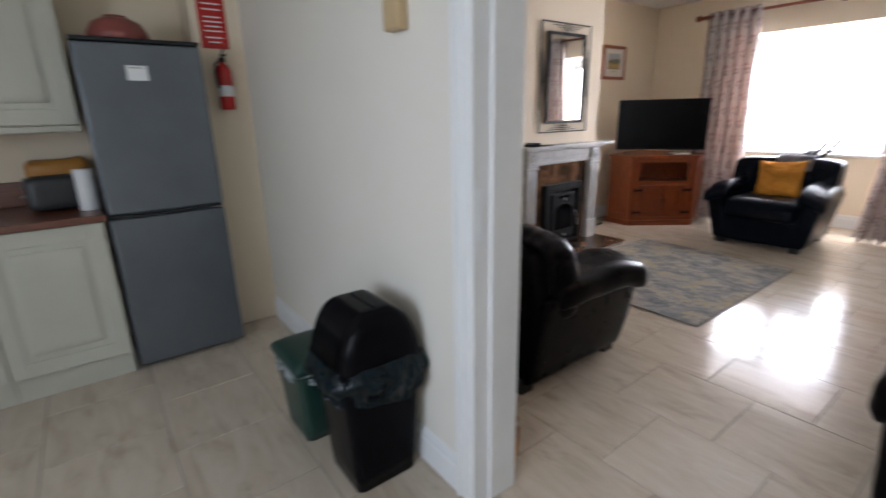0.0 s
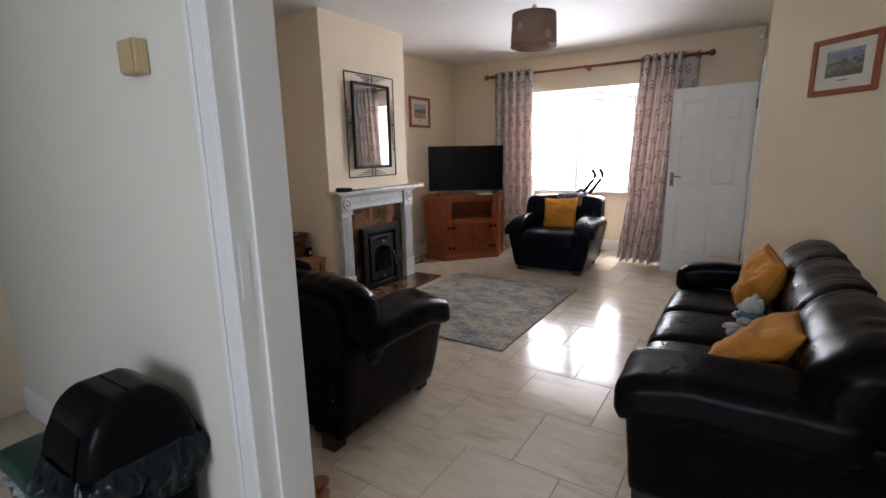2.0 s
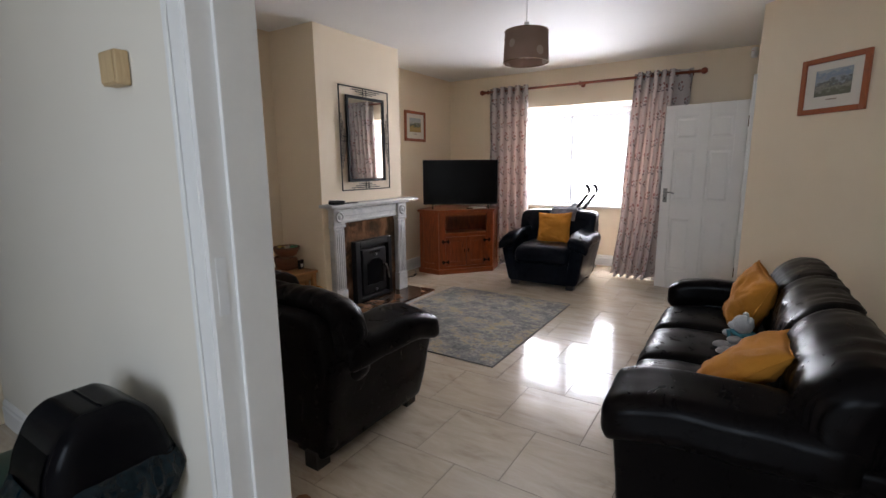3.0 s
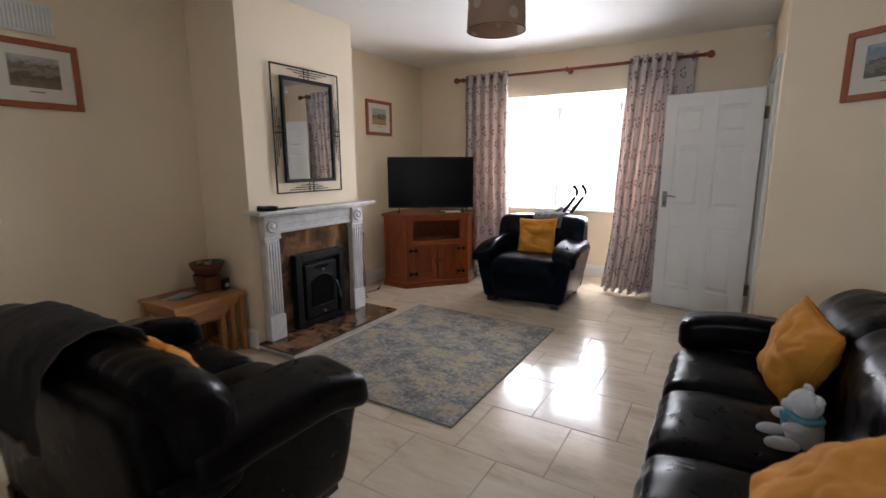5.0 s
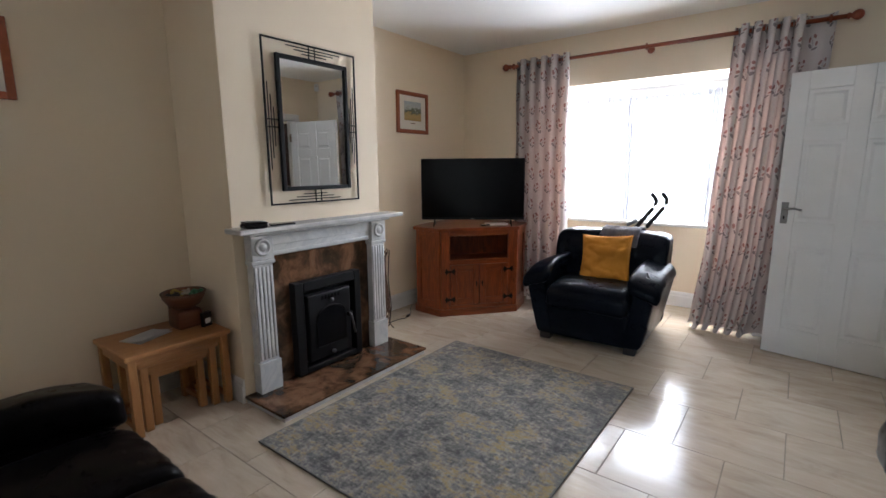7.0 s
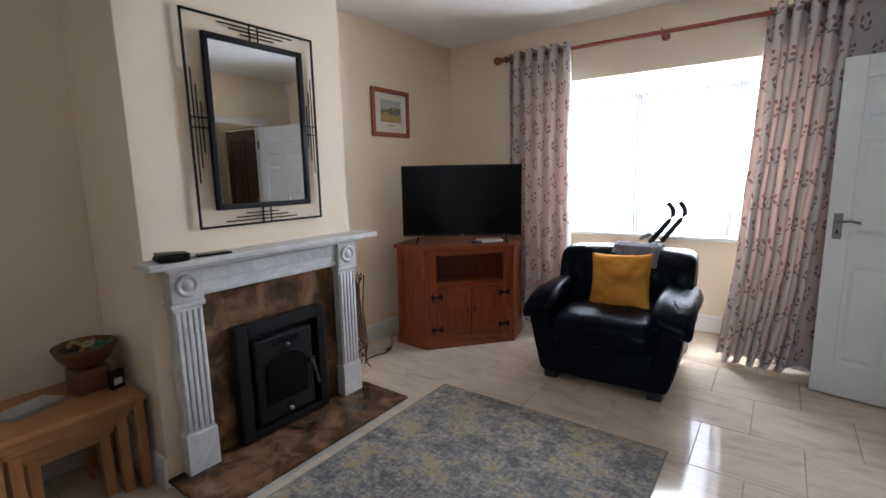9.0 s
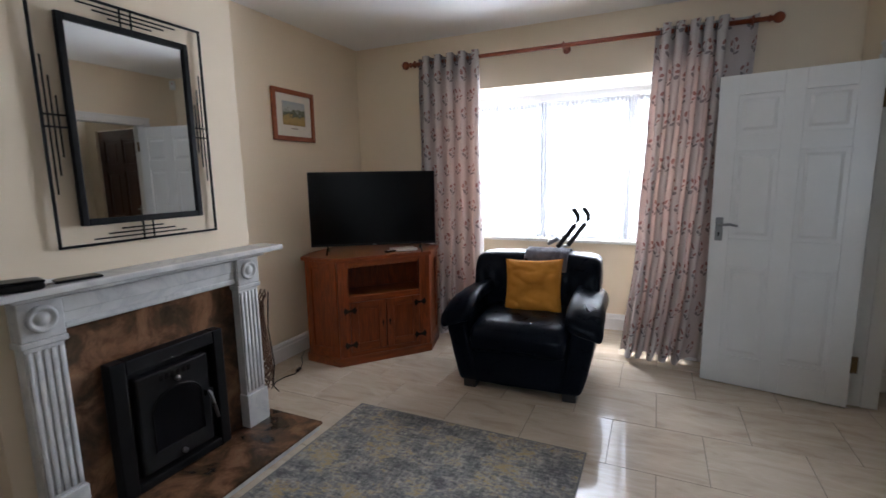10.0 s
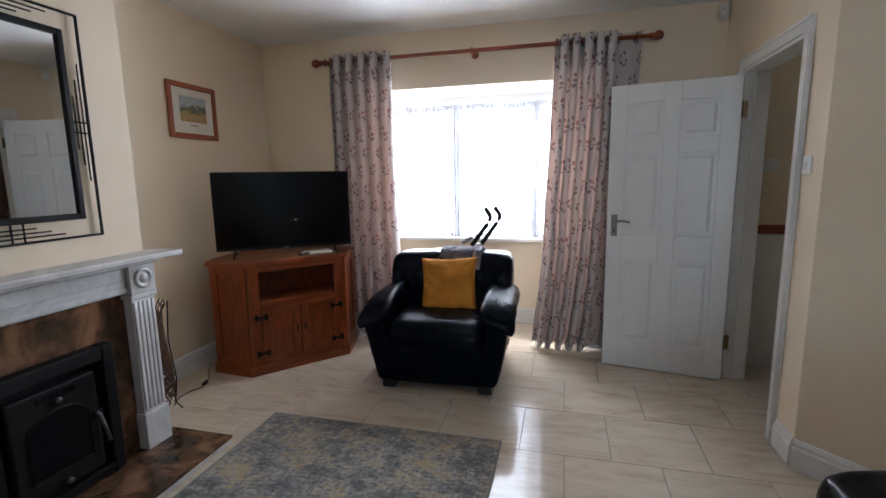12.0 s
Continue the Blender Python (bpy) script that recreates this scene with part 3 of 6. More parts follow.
part("lining_board", cube(0.362, 5.211, 2.012, 0.50, 5.989, 2.029, 0.002), gloss_white, lining)
part("door_stop", cube(0.42, 5.960, 0.001, 0.50, 5.972, 2.0, 0.002), gloss_white, lining)

# ---- bay window ----
win = thing("window_1", pose(0, 0, 0), "white-framed three-light bay window bright with daylight, its frame coloured grey as backlit", "window", kind="structure")
for nm, b6 in (("window_frame", (-2.42, 6.97, 0.80, -0.50, 7.03, 0.85)), ("window_frame", (-2.42, 6.97, 2.01, -0.50, 7.03, 2.06)),
               ("window_frame", (-2.42, 6.97, 0.85, -2.37, 7.03, 2.01)), ("window_frame", (-0.55, 6.97, 0.85, -0.50, 7.03, 2.01)),
               ("mullion", (-1.745, 6.965, 0.85, -1.675, 7.03, 2.01)), ("mullion", (-1.000, 6.965, 0.85, -0.930, 7.03, 2.01))):
    part(nm, cube(*b6, 0.006), frame_backlit, win)
for a, b in ((-2.37, -1.745), (-1.675, -1.000), (-0.930, -0.55)):
    pane = part("pane", cube(a, 6.995, 0.85, b, 7.003, 2.01), glass, win)
    pane.visible_shadow = False
part("window_sill", cube(-2.42, 6.86, 0.79, -0.50, 6.965, 0.822, 0.008), gloss_white, win)

net = thing("net_curtain", pose(0, 0, 0), "sheer white gathered net curtain across the bay window", "net curtain")


def net_shape(s, t):
    x = -2.40 + 1.88 * s
    dense = max(math.exp(-((x + 1.71) / 0.10) ** 2), math.exp(-((x + 0.96) / 0.13) ** 2), math.exp(-((x + 2.3) / 0.1) ** 2))
    amp = 0.006 + 0.012 * dense
    return (x, 6.895 + amp * math.sin(s * 330 + 3 * math.sin(s * 19)) + 0.004 * math.sin(40 * t + s * 30), 0.83 + 1.215 * t + 0.008 * math.sin(s * 9))


part("net", sheet(420, 10, net_shape), net_mat, net, "", True)
part("wire", tube([(-2.41, 6.895, 2.045), (-1.46, 6.895, 2.036), (-0.51, 6.895, 2.045)], 0.004, 8), gloss_white, net, "", True)

# ---- curtain pole and curtains ----
pole = thing("curtain_pole", pose(0, 0, 0), "reddish wooden curtain pole with ball finials", "curtain pole")
pole_y, pole_z = 6.255, 2.345
part("rod", tube([(-2.70, pole_y, pole_z), (-0.15, pole_y, pole_z)], 0.0155, 20), mahogany, pole, "", True)
ball = [(0, -0.008), (0.020, -0.006), (0.022, 0.004), (0.014, 0.010), (0.016, 0.018), (0.026, 0.026), (0.033, 0.040), (0.034, 0.052), (0.028, 0.068), (0.015, 0.079), (0, 0.082)]
part("finial", lathe(ball, 24), mahogany, pole, "", True, pose(-0.15, pole_y, pole_z, 0, 90, 0))
part("finial", lathe(ball, 24), mahogany, pole, "", True, pose(-2.70, pole_y, pole_z, 0, -90, 0))
for x in (-2.66, -1.42, -0.24):
    br = part("bracket", lathe([(0, 0), (0.030, 0), (0.030, 0.008), (0.012, 0.014), (0.011, 0.110), (0, 0.112)], 20), mahogany, pole, "", True, pose(x, 6.399, pole_z, 90, 0, 0))
    part("ring", tube([(x, pole_y + 0.022 * math.cos(a), pole_z + 0.022 * math.sin(a)) for a in [i * math.pi / 10 for i in range(20)]], 0.007, 8, True), mahogany, pole, "", True)


def curtain(label, xa, xb, ba, bb, folds, y0, seed, hem, flat=0.0):
    """Eyelet curtain from xa to xb on the pole and from ba to bb at the floor; flat: the share of its width left as one plain end fold."""
    t = thing("curtain", pose(0, 0, 0), label, "curtain", "pair of window curtains")
    top = pole_z + 0.045
    cut = 1 - flat * 0.6

    def place(s, v):
        z = hem + (top - hem) * v
        w = v ** 0.6
        across = s / cut * (1 - flat) if s < cut else (1 - flat) + (s - cut) / max(1 - cut, 1e-6) * flat
        x = (ba + (bb - ba) * across) * (1 - w) + (xa + (xb - xa) * across) * w
        ph = 2 * math.pi * folds * min(s, cut) / cut + (math.pi * (s - cut) / (1 - cut) if s > cut else 0.0)
        amp = (0.062 + 0.014 * (1 - v)) * (1 + 0.35 * (1 - v) * noise.noise(Vector((s * folds * 0.9, seed, 1.0))))
        wob = 1.1 * noise.noise(Vector((s * 4 + seed, v * 1.6, 0)))
        y = y0 + amp * math.sin(ph + wob * (1 - v)) + 0.012 * noise.noise(Vector((s * 9, v * 5, seed)))
        x -= 0.015 * math.sin(2 * ph + 0.3) * (0.6 + 0.4 * v) + 0.016 * noise.noise(Vector((s * 5, v * 5, seed + 4))) * (1 - 0.5 * v)
        z += (0.016 * noise.noise(Vector((s * 7, seed, 2.0))) + 0.006 * math.sin(ph)) * (1 - v)
        return (x, y, z)
    wide = abs(xb - xa) * 2.2
    part("cloth", sheet(folds * 36, 64, place, lambda s, v: (s * wide, v * (top - hem))), curtain_mat, t, "", True)
    for i in range(folds * 2):
        x, y, z = place((i + 0.5) / (folds * 2) * cut, 0.982)
        ring = [(x, y0 + 0.027 * math.cos(a), pole_z + 0.027 * math.sin(a)) for a in [k * math.pi / 8 for k in range(16)]]
        part("eyelet", tube(ring, 0.004, 6, True), chrome, t, "silver eyelet", True)
    return t


curtain("grey floral eyelet curtain hanging beside the television", -2.62, -2.08, -2.62, -2.03, 5, pole_y, 2.0, 0.03)
curtain("grey floral eyelet curtain hanging beside the open door", -0.79, -0.20, -0.95, -0.38, 5, pole_y, 7.0, 0.035, 0.30)


# ---- leather seats ----
def leather_seat(name, m, width, seats, material, label, category, group="", aw=0.25, pad=0.088, crown=0.105, dip=0.05, gather=1.0, arm_top=0.628):
    """A leather seat with pillow arms, loose seat cushions and gathered back cushions. Local: front towards -y, base at z = 0."""
    t = thing(name, m, label, category, group)
    D = 0.88
    hw = width / 2
    inner = width - 2 * aw
    # frame
    part("base", moved(padded(hw - 0.17, D / 2 - 0.08, 0.14, 0.03, None, 10, 0.003), pose(0, 0.01, 0.21)), material, t, "", True)
    part("front_panel", moved(padded(inner / 2 + 0.02, 0.035, 0.155, 0.03, None, 10, 0.004), pose(0, -D / 2 + 0.085, 0.198)), material, t, "", True)

    def rear(p, q):
        return Vector((p.x * (1 - 0.06 * max(0.0, -p.z) / 0.36), p.y + 0.10 * max(0, p.z + 0.1), p.z - 0.03 * q[0] ** 4 * (p.z > 0)))
    part("back_panel", moved(padded(hw - 0.05, 0.055, 0.345, 0.05, rear, 16, 0.005, 4), pose(0, D / 2 - 0.125, 0.415)), material, t, "", True)
    for s in (-1, 1):
        def side(p, q, s=s):
            lean = 0.105 * max(0.0, (p.z + 0.245) / 0.49) ** 0.65 - 0.045
            return Vector((p.x + s * lean - s * 0.04, p.y - 0.03 * (p.z + 0.24) / 0.48 * (p.y < 0), p.z))
        part("arm_panel", moved(padded(aw / 2 - 0.02, D / 2 - 0.06, 0.245, 0.03, side, 14, 0.006, 5), pose(s * (hw - aw / 2 - 0.01), -0.01, 0.29)), material, t, "", True)

        def roll(p, q, s=s):
            f = (p.y + 0.36) / 0.72
            drop = -dip * max(0.0, 1 - f / 0.40) ** 2
            wide = 1.0 + 0.07 * max(0.0, 1 - f / 0.5)
            tilt = -s * p.x * (0.16 if seats > 1 else 0.36)
            pleat = 0.0045 * math.sin(f * 85 + 2 * q[0]) * max(0.0, 1 - f / 0.2)
            return Vector((p.x * wide, p.y, p.z + drop + tilt + pleat))
        part("arm_cushion", moved(padded(aw / 2 + 0.010, 0.365, pad, pad * (0.70 if seats > 1 else 0.9), roll, 20, 0.006, 7), pose(s * (hw - aw / 2), -0.085, arm_top - pad)), material, t, "", True)
        for y in (-D / 2 + 0.10, D / 2 - 0.10):
            part("foot", prism([(s * (hw - 0.175) - 0.042, y - 0.042), (s * (hw - 0.175) + 0.042, y - 0.042), (s * (hw - 0.175) + 0.042, y + 0.042), (s * (hw - 0.175) - 0.042, y + 0.042)], 0.0, 0.085, 0.004), dark_wood, t)
    sw = inner / seats
    bw = (width - 0.09) / seats
    for i in range(seats):
        cx = -inner / 2 + sw * (i + 0.5)

        def seat_shape(p, q, i=i):
            front = max(0.0, -p.y / 0.34)
            wr = 0.004 * math.sin(p.x * 60 + 5 * noise.noise(Vector((p.x * 5, p.y * 4, i)))) * max(0.0, front - 0.55) * 2
            return Vector((p.x, p.y - wr, p.z - 0.030 * front ** 4 + 0.012 * math.cos(q[0] * 1.5) + wr))
        part("seat_cushion", moved(padded(sw / 2 + 0.002, 0.345, 0.085, 0.062, seat_shape, 20, 0.007, 5, 0.02), pose(cx, -0.115, 0.380)), material, t, "", True)
        bx = -(width - 0.09) / 2 + bw * (i + 0.5)

        def back_shape(p, q, i=i, bx=bx):
            v = (p.z + 0.25) / 0.5
            lean = 0.15 * v
            belly = -0.035 * math.exp(-((v - 0.72) / 0.25) ** 2)
            xx = p.x + bx
            end = (abs(xx) / (hw - 0.045)) ** 6
            ripple = math.sin(xx * 62 + 6 * noise.noise(Vector((xx * 3.1, v * 1.5, 2.0 + i)))) + 0.6 * math.sin(xx * 131 + 7 * noise.noise(Vector((xx * 5, v * 3, 9.0))))
            ripple = 0.55 * ripple + 0.5 * math.sin(xx * 240 + 9 * noise.noise(Vector((xx * 7, v * 4, 5.0 + i))))
            zone = math.exp(-((v - 0.62) / 0.16) ** 2) + 0.8 * gather * math.exp(-((v - 1.0) / 0.16) ** 2)
            g = 0.0088 * ripple * zone
            return Vector((p.x, p.y + lean + belly + g * (q[1] < 0.9), p.z + 0.7 * g * (v > 0.8) - 0.025 * end * v))
        part("back_cushion", moved(padded(bw / 2 + (0.040 if seats > 1 else 0.002), 0.115, 0.235, crown, back_shape, 44, 0.008, 6), pose(bx, 0.155, 0.600)), material, t, "", True)
    return t


armchair = leather_seat("armchair", pose(-1.515, 5.73, 0, 0, 0, 2), 1.00, 1, leather_blue, "black leather armchair with pillow arms by the bay window", "armchair", "leather suite", 0.190, 0.052, 0.045, 0.085, 0.12, 0.615)
loveseat = leather_seat("loveseat", pose(-1.74, 2.09, 0, 0, 0, 180), 1.38, 2, leather, "dark brown leather two-seat sofa turned to the fireplace", "sofa", "leather suite", 0.24, 0.075, 0.105, 0.06, 0.8, 0.618)
sofa = leather_seat("sofa", pose(0.43, 2.99, 0, 0, 0, -90), 2.0, 3, leather, "dark brown leather three-seat sofa with gathered back", "sofa", "leather suite")

# ---- rug ----
rug = thing("rug", pose(-1.68, 3.985, 0), "distressed grey, blue and mustard rectangular rug", "rug")


def rug_shape(s, t):
    x, y = (s - 0.5) * 1.345, (t - 0.5) * 1.71
    return (x, y, 0.011 + 0.0015 * noise.noise(Vector((x * 5, y * 5, 0))))


part("woven_field", sheet(40, 50, rug_shape), rug_mat, rug, "", True)
bm = cube(-0.68, -0.862, 0.001, -0.668, 0.862, 0.011, 0.003)
box(bm, 0.668, -0.862, 0.001, 0.68, 0.862, 0.011, 0.003)
box(bm, -0.668, -0.862, 0.001, 0.668, -0.852, 0.011, 0.003)
box(bm, -0.668, 0.852, 0.001, 0.668, 0.862, 0.011, 0.003)
part("binding", bm, rug_edge, rug, "dark grey edge binding")

# ---- fireplace ----
fire = thing("fireplace", pose(-2.789, 3.905, 0), "white marble mantelpiece with fluted legs and brown granite panel", "fireplace")


def mantel(fire):
    """Local x out of the wall, y along it."""
    part("back_panel", cube(0.0, -0.39, 0.046, 0.012, 0.41, 0.86), granite, fire, "polished brown granite panel")
    for s, c in ((-1, -0.462), (1, 0.468)):
        hw = 0.072
        leg = part("leg", cube(0.0, c - hw + 0.008, 0.235, 0.060, c + hw - 0.008, 0.825, 0.003), marble, fire)
        for k in range(5):
            yy = c - hw + 0.022 + k * (2 * hw - 0.044) / 4
            part("flute", moved(padded(0.006, 0.0095, 0.28, 0.0055, None, 4, 0), pose(0.063, yy, 0.53)), marble, leg, "", True)
        part("plinth", cube(0.0, c - hw, 0.046, 0.072, c + hw, 0.235, 0.004), marble, fire)
        part("necking", cube(0.0, c - hw - 0.004, 0.825, 0.074, c + hw + 0.004, 0.850, 0.006), marble, fire)
        blk = part("corner_block", cube(0.0, c - hw + 0.002, 0.850, 0.074, c + hw - 0.002, 0.995, 0.004), marble, fire)
        part("rosette", lathe([(0, 0.012), (0.018, 0.011), (0.023, 0.004), (0.030, 0.003), (0.036, 0.011), (0.046, 0.012), (0.051, 0.002), (0.051, 0), (0, 0)], 28), marble, blk, "", True, pose(0.074, c, 0.925, 0, 90, 0))
    fz = part("frieze", cube(0.0, -0.386, 0.862, 0.050, 0.392, 0.995, 0.003), marble, fire)
    part("moulding", cube(0.050, -0.386, 0.868, 0.058, 0.392, 0.890, 0.004), marble, fz)
    part("moulding", cube(0.050, -0.386, 0.925, 0.056, 0.392, 0.985, 0.003), marble, fz)
    part("bed_mould", cube(0.0, -0.555, 0.995, 0.105, 0.560, 1.018, 0.008), marble, fire)
    part("shelf", cube(0.0, -0.640, 1.018, 0.165, 0.640, 1.046, 0.007, 3), marble, fire, "white marble mantel shelf")


mantel(fire)
hearth = thing("hearth", pose(0, 0, 0), "polished brown granite hearth slab over a pale strip drawn as reflected light", "hearth")
part("slab", cube(-2.788, 3.30, 0.030, -2.400, 4.52, 0.047, 0.005), granite, hearth)
# pale strip in place of the bright floor reflection along the hearth front
part("plinth", cube(-2.788, 3.312, 0.001, -2.411, 4.508, 0.0295, 0.002), marble, hearth, "pale strip under the hearth slab standing in for reflected light")

stove = thing("stove", pose(-2.776, 3.905, 0.046), "black cast iron inset stove with an arched glass door", "stove")
for b6 in ((0.0, -0.27, 0.01, 0.062, -0.205, 0.62), (0.0, 0.215, 0.01, 0.062, 0.27, 0.62), (0.0, -0.205, 0.555, 0.061, 0.215, 0.62), (0.0, -0.205, 0.01, 0.061, 0.215, 0.05)):
    part("surround_bar", cube(*b6, 0.006), black_iron, stove)
part("body", cube(0.0, -0.214, 0.051, 0.010, 0.214, 0.554), black_iron, stove)
sdoor = part("door", cube(0.031, -0.180, 0.075, 0.075, 0.172, 0.525, 0.010), black_iron, stove)
sdoor.location.x = -0.012
arch = [(-0.115, 0.165), (0.115, 0.165), (0.115, 0.345)] + [(0.115 * math.cos(a), 0.345 + 0.075 * math.sin(a)) for a in [i * math.pi / 12 for i in range(1, 12)]] + [(-0.115, 0.345)]
part("glass", moved(prism(arch, 0.0, 0.004), Matrix(((0, 0, 1, 0.0755), (1, 0, 0, 0.0), (0, 1, 0, 0.0), (0, 0, 0, 1)))), screen_mat, sdoor, "dark arched door glass")
rim = [(0.078, y * 1.06, 0.165 + (z - 0.165) * 1.05 - 0.004) for y, z in arch]
part("glass_rim", tube(rim, 0.003, 6, True), black_iron, sdoor)
for k in range(6):
    part("vent_slot", cube(0.0755, -0.075 + k * 0.027, 0.478, 0.079, -0.060 + k * 0.027, 0.502, 0.001), screen_mat, sdoor)
part("air_knob", moved(lathe([(0, 0), (0.012, 0), (0.013, 0.014), (0.006, 0.020), (0, 0.020)], 16), pose(0.076, 0.005, 0.465, 0, 90, 0)), chrome, sdoor, "steel air knob", True)
part("air_knob", moved(lathe([(0, 0), (0.012, 0), (0.013, 0.014), (0.006, 0.020), (0, 0.020)], 16), pose(0.076, 0.005, 0.105, 0, 90, 0)), chrome, sdoor, "steel air knob", True)
part("handle", tube([(0.076, 0.150, 0.335), (0.094, 0.150, 0.333), (0.102, 0.153, 0.322), (0.106, 0.180, 0.190)], 0.008, 10), chrome, sdoor, "steel door handle", True)
part("latch", cube(0.076, 0.135, 0.315, 0.090, 0.178, 0.345, 0.004), black_iron, sdoor)

# ---- mirror ----
mir = thing("wall_mirror", pose(-2.789, 3.90, 1.63), "rectangular mirror with black frame and wire surround above the mantel", "mirror")


def mirror_parts(t):
    hy, hz = 0.265, 0.395
    part("glass", cube(0.018, -hy + 0.02, -hz + 0.02, 0.024, hy - 0.02, hz - 0.02), mirror_mat, t, "mirror glass")
    bm = cube(0.014, -hy, -hz, 0.036, -hy + 0.026, hz, 0.004)
    box(bm, 0.014, hy - 0.026, -hz, 0.036, hy, hz, 0.004)
    box(bm, 0.014, -hy + 0.026, hz - 0.026, 0.036, hy - 0.026, hz, 0.004)
    box(bm, 0.014, -hy + 0.026, -hz, 0.036, hy - 0.026, -hz + 0.026, 0.004)
    part("frame", bm, black_iron, t)
    oy, oz = 0.342, 0.472
    for a, b in (((-oy, -oz), (oy, -oz)), ((oy, -oz), (oy, oz)), ((oy, oz), (-oy, oz)), ((-oy, oz), (-oy, -oz))):
        part("wire_edge", cube(0.012, min(a[0], b[0]) - 0.005, min(a[1], b[1]) - 0.005, 0.022, max(a[0], b[0]) + 0.005, max(a[1], b[1]) + 0.005, 0.002), black_iron, t)
    for s in (-1, 1):
        for k, half in enumerate((0.20, 0.145, 0.09)):
            d = oz - 0.020 - k * 0.017
            part("wire", tube([(0.016, -half + 0.02 * s, s * d), (0.016, half + 0.02 * s, s * d)], 0.0035, 6), black_iron, t)
            d = oy - 0.020 - k * 0.017
            half2 = half * 1.25
            part("wire", tube([(0.016, s * d, -half2 + 0.02 * s), (0.016, s * d, half2 + 0.02 * s)], 0.0035, 6), black_iron, t)
        for o in (-0.022, 0.022):
            part("wire", tube([(0.018, o, s * (oz)), (0.018, o, s * (hz - 0.005))], 0.004, 6), black_iron, t)
            part("wire", tube([(0.018, s * oy, o), (0.018, s * (hy - 0.005), o)], 0.004, 6), black_iron, t)


mirror_parts(mir)

# ---- corner cabinet ----
cu, cn = Vector((0.643, 0.766, 0)), Vector((0.766, -0.643, 0))
cab_m = Matrix(((0.643, -0.766, 0, -2.595), (0.766, 0.643, 0, 5.55), (0, 0, 1, 0), (0, 0, 0, 1)))
cab = thing("tv_cabinet", cab_m, "orange-stained pine corner cabinet with iron hinges under the television", "cabinet")


